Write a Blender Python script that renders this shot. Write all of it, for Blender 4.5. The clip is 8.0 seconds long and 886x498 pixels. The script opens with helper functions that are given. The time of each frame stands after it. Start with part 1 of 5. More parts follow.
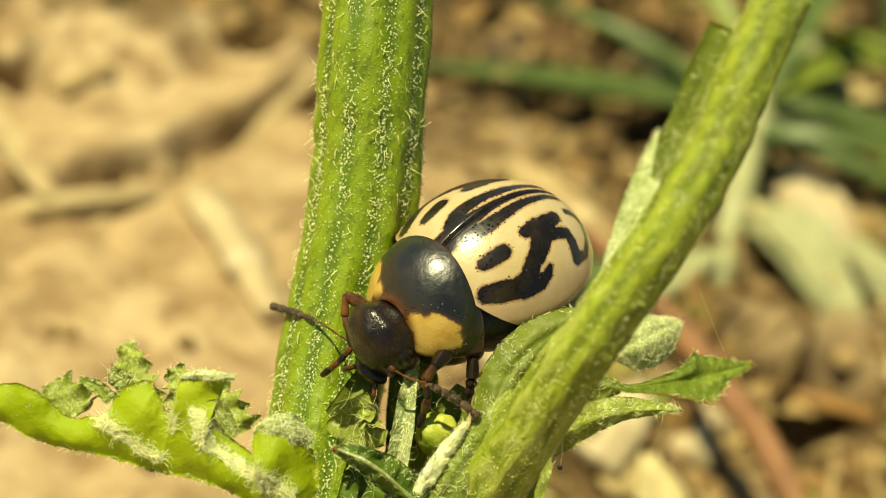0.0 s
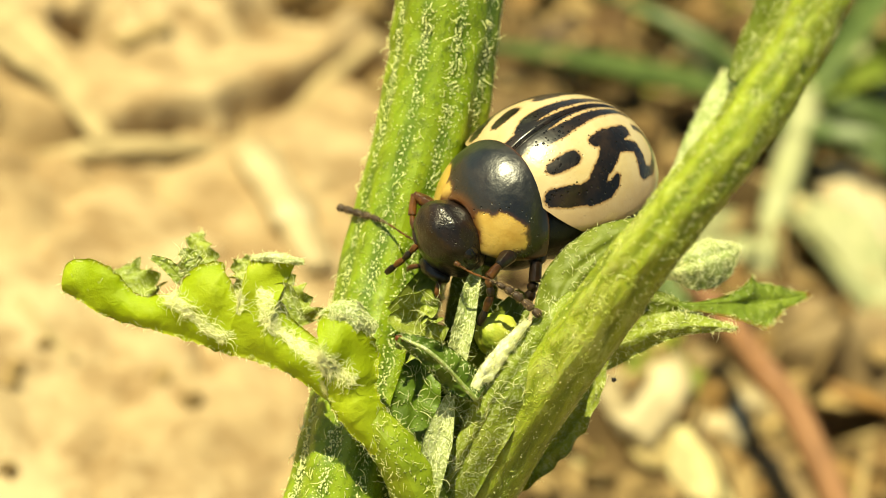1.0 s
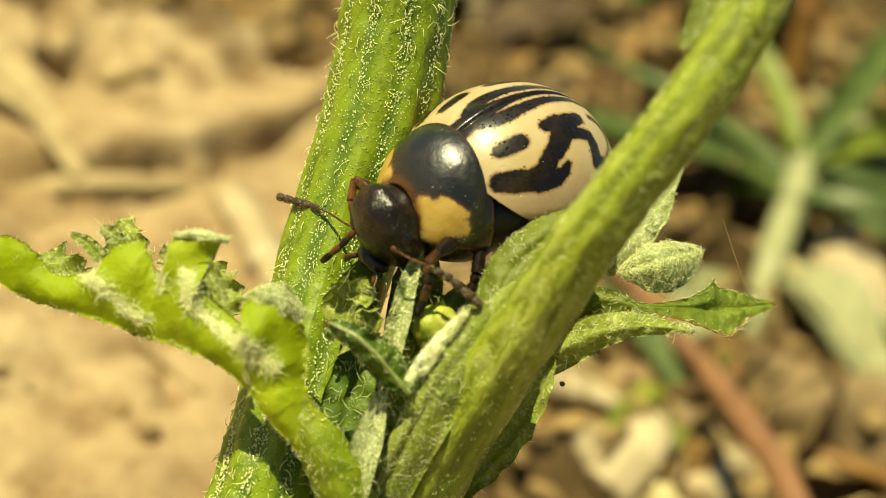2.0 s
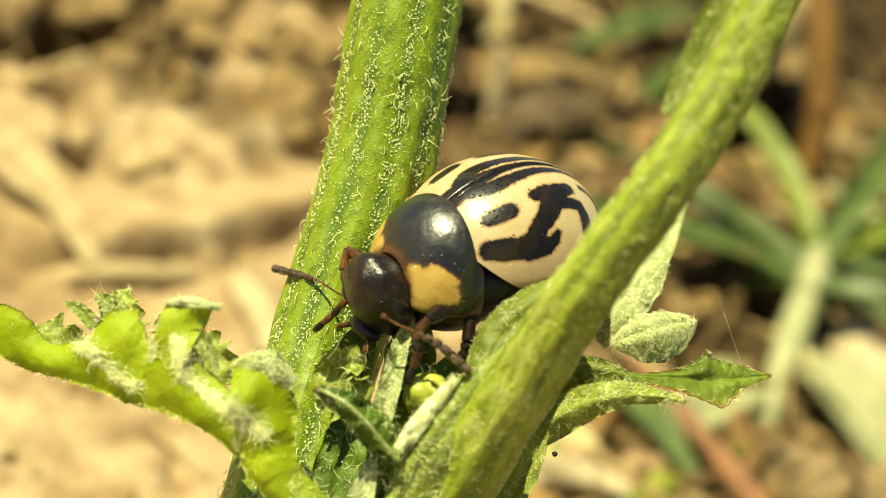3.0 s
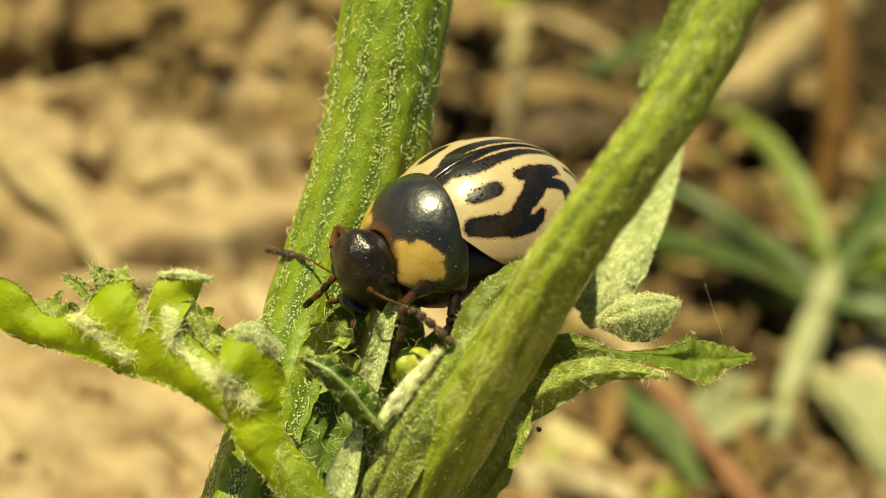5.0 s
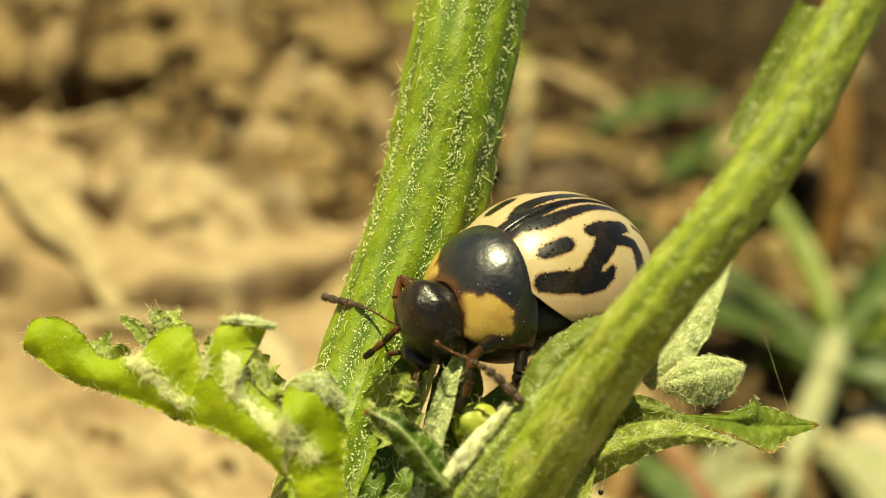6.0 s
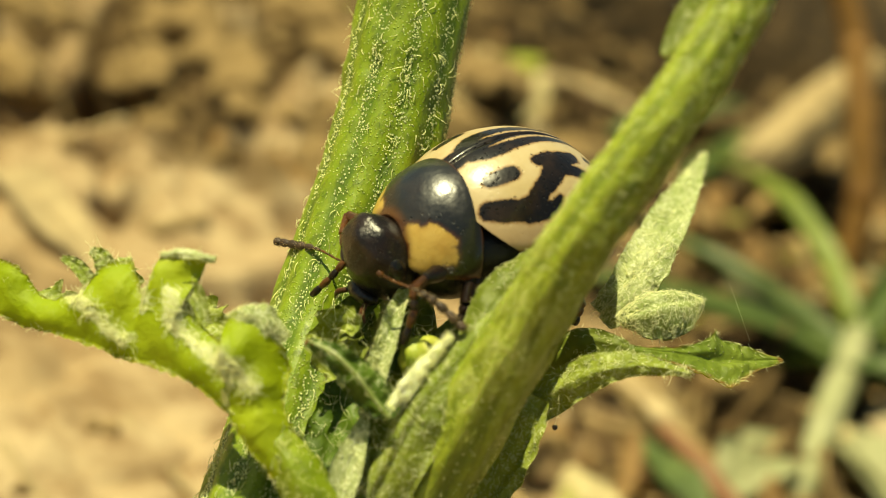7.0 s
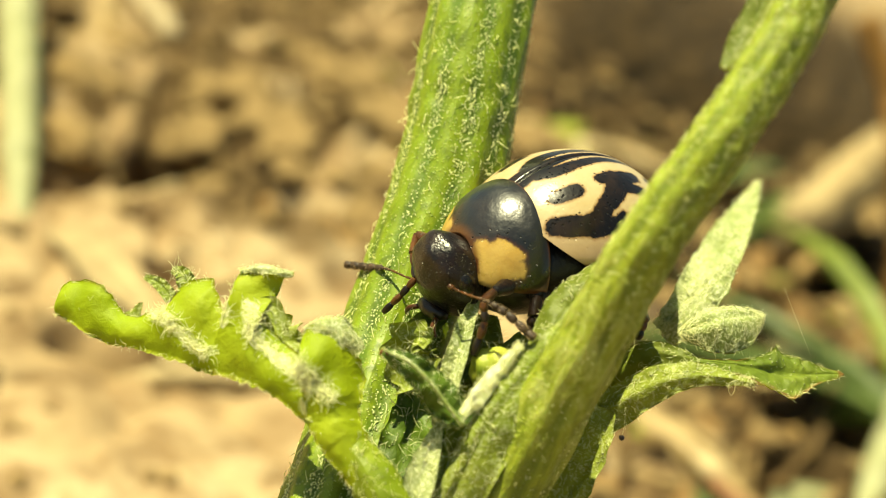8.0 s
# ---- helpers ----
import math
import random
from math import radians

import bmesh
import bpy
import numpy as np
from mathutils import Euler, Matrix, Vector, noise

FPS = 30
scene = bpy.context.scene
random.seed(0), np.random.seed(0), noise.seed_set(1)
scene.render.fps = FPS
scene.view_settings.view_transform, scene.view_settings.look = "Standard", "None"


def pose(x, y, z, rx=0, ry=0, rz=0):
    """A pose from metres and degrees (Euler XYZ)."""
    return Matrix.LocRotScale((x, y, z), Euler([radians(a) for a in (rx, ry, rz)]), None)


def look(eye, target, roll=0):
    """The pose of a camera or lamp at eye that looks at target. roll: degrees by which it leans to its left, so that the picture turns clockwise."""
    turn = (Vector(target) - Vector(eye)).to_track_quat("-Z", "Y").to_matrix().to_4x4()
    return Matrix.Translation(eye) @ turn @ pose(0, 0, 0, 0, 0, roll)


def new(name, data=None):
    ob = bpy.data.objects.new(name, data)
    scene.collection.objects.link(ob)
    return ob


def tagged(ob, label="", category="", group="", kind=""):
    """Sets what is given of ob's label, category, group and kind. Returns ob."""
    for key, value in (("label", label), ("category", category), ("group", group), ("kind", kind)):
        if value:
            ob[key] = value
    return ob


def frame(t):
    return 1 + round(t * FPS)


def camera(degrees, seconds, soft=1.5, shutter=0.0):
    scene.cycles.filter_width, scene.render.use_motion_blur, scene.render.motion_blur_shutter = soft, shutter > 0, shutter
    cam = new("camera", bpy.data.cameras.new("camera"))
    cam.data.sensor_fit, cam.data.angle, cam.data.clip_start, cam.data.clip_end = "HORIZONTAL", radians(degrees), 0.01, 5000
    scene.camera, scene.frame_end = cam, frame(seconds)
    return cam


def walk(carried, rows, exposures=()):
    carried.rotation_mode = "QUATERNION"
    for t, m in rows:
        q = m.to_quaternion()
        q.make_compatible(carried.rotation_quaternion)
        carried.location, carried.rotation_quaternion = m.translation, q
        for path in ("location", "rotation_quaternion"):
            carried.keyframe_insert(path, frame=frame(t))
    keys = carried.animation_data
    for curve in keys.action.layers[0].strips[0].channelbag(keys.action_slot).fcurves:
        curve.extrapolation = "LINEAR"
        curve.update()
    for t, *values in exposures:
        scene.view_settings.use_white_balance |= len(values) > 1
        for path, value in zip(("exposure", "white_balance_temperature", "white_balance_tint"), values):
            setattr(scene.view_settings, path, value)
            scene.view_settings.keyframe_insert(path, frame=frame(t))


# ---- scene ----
MM = 0.001
FOV = 38.0

cam = camera(FOV, 8.0, soft=0.8)
cam.data.dof.use_dof = True
cam.data.dof.focus_distance = 26.0 * MM
cam.data.dof.aperture_fstop = 76.0
cam.data.dof.aperture_blades = 0


def camera_path():
    walk(cam, [
        (0, pose(-1.720 * MM, -17.871 * MM, 38.782 * MM, 52.89, -16.75, 10.65)),
        (0.1, pose(-1.707 * MM, -18.055 * MM, 38.660 * MM, 53.15, -17.60, 10.00)),
        (0.2, pose(-1.693 * MM, -18.239 * MM, 38.538 * MM, 53.57, -17.91, 10.10)),
        (0.3, pose(-1.680 * MM, -18.423 * MM, 38.416 * MM, 53.76, -17.47, 11.26)),
        (0.4, pose(-1.666 * MM, -18.607 * MM, 38.294 * MM, 53.57, -17.41, 11.88)),
        (0.5, pose(-1.653 * MM, -18.791 * MM, 38.172 * MM, 52.95, -17.69, 12.03)),
        (0.6, pose(-1.654 * MM, -18.961 * MM, 37.953 * MM, 52.00, -17.71, 12.63)),
        (0.7, pose(-1.655 * MM, -19.132 * MM, 37.733 * MM, 52.25, -17.87, 13.05)),
        (0.8, pose(-1.656 * MM, -19.302 * MM, 37.513 * MM, 52.85, -17.81, 13.78)),
        (0.9, pose(-1.656 * MM, -19.472 * MM, 37.294 * MM, 52.81, -17.75, 14.50)),
        (1, pose(-1.657 * MM, -19.643 * MM, 37.074 * MM, 52.52, -18.70, 13.82)),
        (1.1, pose(-1.543 * MM, -19.585 * MM, 36.840 * MM, 51.51, -19.33, 13.39)),
        (1.2, pose(-1.428 * MM, -19.526 * MM, 36.607 * MM, 51.54, -19.37, 13.76)),
        (1.3, pose(-1.314 * MM, -19.468 * MM, 36.373 * MM, 52.64, -18.98, 14.74)),
        (1.4, pose(-1.200 * MM, -19.410 * MM, 36.140 * MM, 53.61, -18.49, 15.87)),
        (1.5, pose(-1.085 * MM, -19.352 * MM, 35.906 * MM, 53.60, -19.30, 15.16)),
        (1.6, pose(-0.467 * MM, -19.307 * MM, 35.584 * MM, 54.02, -19.65, 14.92)),
        (1.7, pose(0.152 * MM, -19.262 * MM, 35.262 * MM, 53.31, -19.84, 14.91)),
        (1.8, pose(0.222 * MM, -19.184 * MM, 35.225 * MM, 53.95, -19.72, 15.15)),
        (1.9, pose(0.293 * MM, -19.106 * MM, 35.188 * MM, 54.03, -19.81, 15.08)),
        (2, pose(0.363 * MM, -19.028 * MM, 35.151 * MM, 55.98, -19.80, 15.15)),
        (2.1, pose(0.793 * MM, -18.913 * MM, 35.232 * MM, 57.44, -19.89, 15.19)),
        (2.2, pose(1.223 * MM, -18.798 * MM, 35.314 * MM, 58.53, -20.59, 14.21)),
        (3.3, pose(1.233 * MM, -19.599 * MM, 34.648 * MM, 60.00, -19.15, 17.30)),
        (3.4, pose(0.763 * MM, -19.711 * MM, 34.511 * MM, 59.26, -19.50, 17.59)),
        (3.5, pose(0.293 * MM, -19.823 * MM, 34.373 * MM, 60.12, -20.18, 17.29)),
        (3.6, pose(0.178 * MM, -19.845 * MM, 34.402 * MM, 60.04, -20.02, 17.66)),
        (3.7, pose(0.063 * MM, -19.867 * MM, 34.431 * MM, 59.30, -19.98, 17.81)),
        (3.8, pose(-0.053 * MM, -19.890 * MM, 34.460 * MM, 59.97, -19.90, 18.03)),
        (3.9, pose(-0.168 * MM, -19.912 * MM, 34.489 * MM, 59.97, -19.60, 18.67)),
        (4, pose(-0.283 * MM, -19.935 * MM, 34.517 * MM, 60.54, -19.69, 18.58)),
        (4.1, pose(0.318 * MM, -19.794 * MM, 34.390 * MM, 60.18, -19.02, 18.74)),
        (4.2, pose(0.919 * MM, -19.653 * MM, 34.264 * MM, 59.52, -18.83, 18.02)),
        (4.3, pose(1.147 * MM, -19.583 * MM, 34.254 * MM, 58.65, -19.23, 17.36)),
        (4.4, pose(1.374 * MM, -19.512 * MM, 34.245 * MM, 58.73, -20.00, 16.03)),
        (4.5, pose(1.601 * MM, -19.442 * MM, 34.236 * MM, 59.62, -19.53, 16.92)),
        (4.6, pose(2.020 * MM, -19.783 * MM, 34.394 * MM, 59.69, -18.60, 18.18)),
        (4.7, pose(2.438 * MM, -20.123 * MM, 34.551 * MM, 60.30, -18.80, 17.41)),
        (5.8, pose(2.014 * MM, -19.633 * MM, 34.129 * MM, 62.91, -19.25, 17.63)),
        (5.9, pose(1.404 * MM, -19.822 * MM, 33.952 * MM, 63.45, -20.16, 17.66)),
        (6, pose(0.793 * MM, -20.011 * MM, 33.774 * MM, 63.44, -21.17, 17.46)),
        (6.1, pose(1.147 * MM, -19.936 * MM, 33.658 * MM, 61.97, -20.57, 18.09)),
        (6.2, pose(1.501 * MM, -19.860 * MM, 33.542 * MM, 60.96, -20.66, 17.32)),
        (6.3, pose(1.854 * MM, -19.784 * MM, 33.426 * MM, 61.12, -19.74, 18.61)),
        (6.4, pose(2.208 * MM, -19.709 * MM, 33.310 * MM, 62.66, -18.96, 19.66)),
        (6.5, pose(2.561 * MM, -19.633 * MM, 33.195 * MM, 63.82, -19.36, 18.20)),
        (6.6, pose(2.693 * MM, -19.652 * MM, 33.078 * MM, 63.92, -19.83, 17.20)),
        (6.7, pose(2.824 * MM, -19.671 * MM, 32.961 * MM, 64.29, -20.19, 16.42)),
        (6.8, pose(2.955 * MM, -19.690 * MM, 32.844 * MM, 64.48, -19.34, 18.31)),
        (6.9, pose(3.087 * MM, -19.709 * MM, 32.727 * MM, 64.93, -19.19, 18.65)),
        (7, pose(3.218 * MM, -19.728 * MM, 32.610 * MM, 64.50, -19.22, 18.60)),
        (7.1, pose(3.075 * MM, -19.840 * MM, 32.463 * MM, 63.61, -19.64, 17.97)),
        (7.2, pose(2.933 * MM, -19.952 * MM, 32.317 * MM, 64.27, -19.49, 18.59)),
        (7.3, pose(2.790 * MM, -20.065 * MM, 32.170 * MM, 64.11, -19.46, 18.94)),
        (7.4, pose(2.648 * MM, -20.177 * MM, 32.023 * MM, 63.55, -19.98, 18.09)),
        (7.5, pose(2.505 * MM, -20.290 * MM, 31.876 * MM, 64.89, -19.76, 18.86)),
        (7.6, pose(2.667 * MM, -20.448 * MM, 31.839 * MM, 64.83, -19.11, 19.76)),
        (7.7, pose(2.830 * MM, -20.607 * MM, 31.801 * MM, 66.72, -19.12, 19.16)),
        (7.8, pose(2.992 * MM, -20.766 * MM, 31.764 * MM, 68.20, -18.27, 20.67)),
        (7.9, pose(3.154 * MM, -20.924 * MM, 31.726 * MM, 68.35, -18.12, 20.42)),
        (8, pose(3.317 * MM, -21.083 * MM, 31.689 * MM, 67.61, -18.06, 19.92)),
    ], exposures=EXPOSURES)


TINT = -13
EXPOSURES = [(t, stops + 0.64, WARM + 500, TINT) for t, stops, WARM in (
    (0.0, 0.0, 8000), (0.6, 0.20, 7800), (1.0, 0.36, 7750), (1.5, 0.0, 8000), (2.2, 0.0, 8100), (3.3, 0.36, 7550), (4.0, 0.34, 7650),
    (4.5, -0.18, 8000), (5.8, 0.02, 8000), (6.6, -0.06, 8000), (7.2, -0.05, 8000), (7.5, 0.12, 7900), (7.8, 0.30, 7700), (8.0, 0.36, 7700))]

# ---- world and sun ----
SUN_DIR = Vector((-0.42, -0.10, 0.90)).normalized()
world = bpy.data.worlds.new("sky")
scene.world = world
world.use_nodes = True
wn = world.node_tree.nodes
sky = wn.new("ShaderNodeTexSky")
sky.sky_type = "NISHITA"
sky.sun_disc = False
sky.sun_elevation = math.asin(SUN_DIR.z)
sky.sun_rotation = math.atan2(SUN_DIR.x, SUN_DIR.y)
wn["Background"].inputs["Strength"].default_value = 0.050
world.node_tree.links.new(sky.outputs[0], wn["Background"].inputs["Color"])
sun_data = bpy.data.lights.new("sun", "SUN")
sun_data.energy = 5.0
sun_data.angle = radians(0.6)
sun_data.color = (1.0, 0.90, 0.72)
sun = new("sun", sun_data)
sun.matrix_world = look(SUN_DIR * 2.0, (0, 0, 0))


# ---- materials ----
class Nodes:
    """A short way to write node materials."""

    def __init__(self, name, rough=0.6, spec=0.5):
        self.mat = bpy.data.materials.new(name)
        self.mat.use_nodes = True
        self.tree = self.mat.node_tree
        self.shader = self.tree.nodes["Principled BSDF"]
        self.shader.inputs["Roughness"].default_value = rough
        self.shader.inputs["Specular IOR Level"].default_value = spec
        self.coord = self.tree.nodes.new("ShaderNodeTexCoord").outputs["Object"]

    def link(self, a, b):
        self.tree.links.new(a, b)

    def put(self, socket, value):
        if isinstance(value, bpy.types.NodeSocket):
            self.link(value, socket)
        else:
            socket.default_value = value

    def noise(self, per_mm, detail=3.0, rough=0.6, stretch=None, warp=0.0):
        n = self.tree.nodes.new("ShaderNodeTexNoise")
        n.inputs["Scale"].default_value = per_mm * 1000.0
        n.inputs["Detail"].default_value = detail
        n.inputs["Roughness"].default_value = rough
        n.inputs["Distortion"].default_value = warp
        v = self.coord
        if stretch:
            m = self.tree.nodes.new("ShaderNodeMapping")
            m.inputs["Scale"].default_value = stretch
            self.link(v, m.inputs["Vector"])
            v = m.outputs[0]
        self.link(v, n.inputs["Vector"])
        return n.outputs["Fac"]

    def voronoi(self, per_mm, feature="F1", out="Distance"):
        n = self.tree.nodes.new("ShaderNodeTexVoronoi")
        n.feature = feature
        n.inputs["Scale"].default_value = per_mm * 1000.0
        self.link(self.coord, n.inputs["Vector"])
        return n.outputs[out]

    def attr(self, name):
        n = self.tree.nodes.new("ShaderNodeAttribute")
        n.attribute_name = name
        return n.outputs["Fac"]

    def math(self, op, a, b=0.0):
        n = self.tree.nodes.new("ShaderNodeMath")
        n.operation = op
        self.put(n.inputs[0], a)
        self.put(n.inputs[1], b)
        return n.outputs[0]

    def ramp(self, value, a, b, lo=0.0, hi=1.0):
        n = self.tree.nodes.new("ShaderNodeMapRange")
        n.interpolation_type = "SMOOTHSTEP"
        self.put(n.inputs["Value"], value)
        n.inputs["From Min"].default_value, n.inputs["From Max"].default_value = a, b
        n.inputs["To Min"].default_value, n.inputs["To Max"].default_value = lo, hi
        return n.outputs[0]

    def mix(self, fac, a, b, how="MIX"):
        n = self.tree.nodes.new("ShaderNodeMixRGB")
        n.blend_type = how
        self.put(n.inputs["Fac"], fac)
        for s, c in ((n.inputs["Color1"], a), (n.inputs["Color2"], b)):
            self.put(s, (*c, 1.0) if isinstance(c, tuple) else c)
        return n.outputs[0]

    def random(self):
        return self.tree.nodes.new("ShaderNodeObjectInfo").outputs["Random"]

    def island(self):
        return self.tree.nodes.new("ShaderNodeNewGeometry").outputs["Random Per Island"]

    def color(self, c):
        self.put(self.shader.inputs["Base Color"], (*c, 1.0) if isinstance(c, tuple) else c)
        self.base = c
        return self

    def rough(self, r):
        self.put(self.shader.inputs["Roughness"], r)
        return self

    def bump(self, height, depth_mm, strength=1.0):
        n = self.tree.nodes.new("ShaderNodeBump")
        n.inputs["Strength"].default_value = strength
        n.inputs["Distance"].default_value = depth_mm * MM
        self.put(n.inputs["Height"], height)
        old = self.shader.inputs["Normal"]
        if old.is_linked:
            self.link(old.links[0].from_socket, n.inputs["Normal"])
        self.link(n.outputs[0], old)
        return self

    def translucent(self, share, tint=None):
        t = self.tree.nodes.new("ShaderNodeBsdfTranslucent")
        m = self.tree.nodes.new("ShaderNodeMixShader")
        m.inputs[0].default_value = share
        c = tint or self.base
        self.put(t.inputs["Color"], (*c, 1.0) if isinstance(c, tuple) else c)
        out = self.tree.nodes["Material Output"].inputs["Surface"]
        self.link(self.shader.outputs[0], m.inputs[1])
        self.link(t.outputs[0], m.inputs[2])
        self.link(m.outputs[0], out)
        return self


def soil_material():
    n = Nodes("dry_soil", 0.95, 0.15)
    big = n.noise(0.05, 4, 0.6)
    mid = n.noise(0.35, 5, 0.65)
    fine = n.noise(3, 4, 0.7)
    c = n.mix(n.ramp(big, 0.36, 0.64), (0.329, 0.226, 0.118), (0.475, 0.360, 0.215))
    c = n.mix(n.ramp(mid, 0.36, 0.60), (0.205, 0.127, 0.061), c)
    c = n.mix(n.ramp(fine, 0.3, 0.75, 0.0, 0.35), c, (0.422, 0.322, 0.198))
    # Broken crust is darkened: the shade of its cavities is in this colour.
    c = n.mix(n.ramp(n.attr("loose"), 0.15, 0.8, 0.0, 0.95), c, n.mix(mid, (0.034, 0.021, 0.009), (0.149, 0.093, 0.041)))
    # Dark brown soil, deepened further for the shaded gaps between the weeds.
    c = n.mix(n.ramp(n.math("ADD", n.attr("humus_shade"), n.math("MULTIPLY", n.math("SUBTRACT", mid, 0.5), 0.8)), 0.25, 0.75), c, n.mix(n.ramp(mid, 0.4, 0.7), (0.014, 0.009, 0.004), (0.077, 0.048, 0.021)))
    n.color(c)
    n.bump(mid, 0.5, 0.5).bump(fine, 0.10, 0.7)
    return n.mat


def crumb_material():
    n = Nodes("soil_crumb", 0.95, 0.15)
    c = n.mix(n.island(), (0.085, 0.052, 0.023), (0.330, 0.226, 0.108))
    n.color(n.mix(n.ramp(n.noise(1.5, 4), 0.3, 0.7, 0.0, 0.6), c, (0.248, 0.167, 0.074)))
    n.bump(n.noise(3.0, 4), 0.15, 0.7)
    return n.mat


def straw_material(name, a, b, shine=0.5):
    n = Nodes(name, shine, 0.35)
    c = n.mix(n.random(), a, b)
    grain = n.noise(0.9, 4, 0.6, stretch=(1.0, 0.12, 1.0))
    c = n.mix(n.ramp(grain, 0.3, 0.7, 0.0, 0.55), c, tuple(v * 0.5 for v in a))
    c = n.mix(n.ramp(n.noise(0.3, 3), 0.5, 0.75, 0.0, 0.5), c, tuple(min(1, v * 1.25) for v in b))
    n.color(c)
    n.bump(grain, 0.08, 0.5)
    return n.mat


def green_material(name, dark, light, share=0.25, rough=0.5, vein=1.4, fleck=0.0, tint=None, mottle=0.5, down=False, blush=0.0, strands=0.0):
    n = Nodes(name, rough, 0.4)
    a = n.noise(0.55, 4, 0.6)
    b = n.noise(vein * 2.0, 4, 0.6)
    c = n.mix(n.ramp(a, 0.3, 0.7), dark, light)
    c = n.mix(n.ramp(b, 0.35, 0.7, 0.0, mottle), c, tuple(v * 0.55 for v in dark))
    if fleck:
        f = n.voronoi(9.0)
        c = n.mix(n.ramp(f, 0.12, 0.24, fleck, 0.0), c, (0.446, 0.471, 0.236))
        n.bump(n.ramp(f, 0.05, 0.3, 1.0, 0.0), 0.03, 0.7)
    if down:
        strand = n.noise(6.0, 4, 0.65, warp=1.5)
        felt = n.mix(n.ramp(strand, 0.30, 0.62), (0.72, 0.80, 0.24), (0.98, 0.98, 0.66))
        c = n.mix(n.ramp(n.math("ADD", n.attr("down"), n.math("MULTIPLY", n.math("SUBTRACT", n.noise(5, 5, 0.75), 0.5), 2.2)), 0.40, 0.62, 0.0, 0.85), c, felt)
        c = n.mix(n.math("MULTIPLY", n.ramp(n.attr("rim"), 0.35, 0.9), n.ramp(n.noise(3.2, 2), 0.55, 0.62, 0.0, 0.8)), c, (0.136, 0.062, 0.012))
        n.bump(strand, 0.05, 0.5)
    if down:
        c = n.mix(n.ramp(n.noise(1.3, 3, 0.5), 0.42, 0.68, 0.0, 0.4), c, tuple(v * 0.66 for v in dark))
        c = n.mix(n.ramp(n.attr("rim"), 0.3, 1.0, 0.0, 0.35), c, (0.409, 0.372, 0.031))
    if strands:
        fibre = n.noise(7.0, 4, 0.7, warp=2.0)
        c = n.mix(n.ramp(fibre, 0.50, 0.60, 0.0, strands), c, (0.88, 0.90, 0.62))
        n.bump(fibre, 0.05, 0.7)
    if blush:
        c = n.mix(n.math("MULTIPLY", n.ramp(n.attr("rim"), 0.15, 0.8), n.ramp(n.noise(1.1, 3), 0.42, 0.56, 0.0, blush)), c, (0.211, 0.081, 0.028))
    n.color(c)
    n.bump(b, 0.08, 0.6)
    if share:
        n.translucent(share, tint or light)
    return n.mat


def stem_material(name, dark, light, fleck, dot=(0.84, 0.88, 0.48), mottle=0.0):
    """Ribbed herb stem: dark furrows between smooth lime ribs, with a mealy bloom where mottle is set."""
    n = Nodes(name, 0.45, 0.45)
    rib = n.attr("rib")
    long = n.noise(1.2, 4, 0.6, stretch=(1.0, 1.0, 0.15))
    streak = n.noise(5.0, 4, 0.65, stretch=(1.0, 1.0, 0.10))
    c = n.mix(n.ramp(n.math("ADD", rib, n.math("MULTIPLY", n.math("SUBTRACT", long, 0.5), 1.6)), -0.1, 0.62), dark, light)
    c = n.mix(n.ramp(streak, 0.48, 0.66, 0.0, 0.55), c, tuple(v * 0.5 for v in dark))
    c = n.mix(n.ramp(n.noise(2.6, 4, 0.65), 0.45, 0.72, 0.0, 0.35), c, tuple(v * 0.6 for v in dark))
    f = n.voronoi(13.0)
    keep = n.ramp(n.math("SUBTRACT", n.noise(2.0, 3), n.math("MULTIPLY", rib, 0.16)), 0.30, 0.44)
    dots = n.math("MULTIPLY", n.ramp(f, 0.16, 0.30, fleck, 0.0), keep)
    c = n.mix(dots, c, dot)
    if mottle:
        mealy = n.noise(3.4, 5, 0.7, stretch=(1.0, 1.0, 0.45), warp=0.8)
        c = n.mix(n.ramp(mealy, 0.36, 0.50, 0.42, 0.0), c, tuple(v * 0.55 for v in dark))
        c = n.mix(n.ramp(n.math("ADD", mealy, n.math("MULTIPLY", n.math("SUBTRACT", long, 0.5), 0.9)), 0.55, 0.72, 0.0, mottle), c, dot)
        n.bump(mealy, 0.10, 0.8)
    n.color(c)
    n.bump(n.ramp(f, 0.05, 0.35, 1.0, 0.0), 0.03, 0.6).bump(long, 0.12, 0.5).bump(streak, 0.04, 0.5)
    n.shader.inputs["Subsurface Weight"].default_value = 0.25
    n.shader.inputs["Subsurface Radius"].default_value = (0.35, 0.6, 0.1)
    n.shader.inputs["Subsurface Scale"].default_value = 0.6 * MM
    return n.mat


def felt_material():
    n = Nodes("white_felt", 0.9, 0.2)
    strand = n.noise(7.0, 4, 0.65, warp=1.5)
    n.color(n.mix(n.ramp(strand, 0.30, 0.62), (0.74, 0.82, 0.36), (0.97, 0.97, 0.78)))
    n.bump(strand, 0.06, 0.8)
    n.translucent(0.2, (0.9, 0.92, 0.7))
    return n.mat


def hair_material(name, c):
    n = Nodes(name, 0.4, 0.6).color(c)
    n.translucent(0.6)
    return n.mat


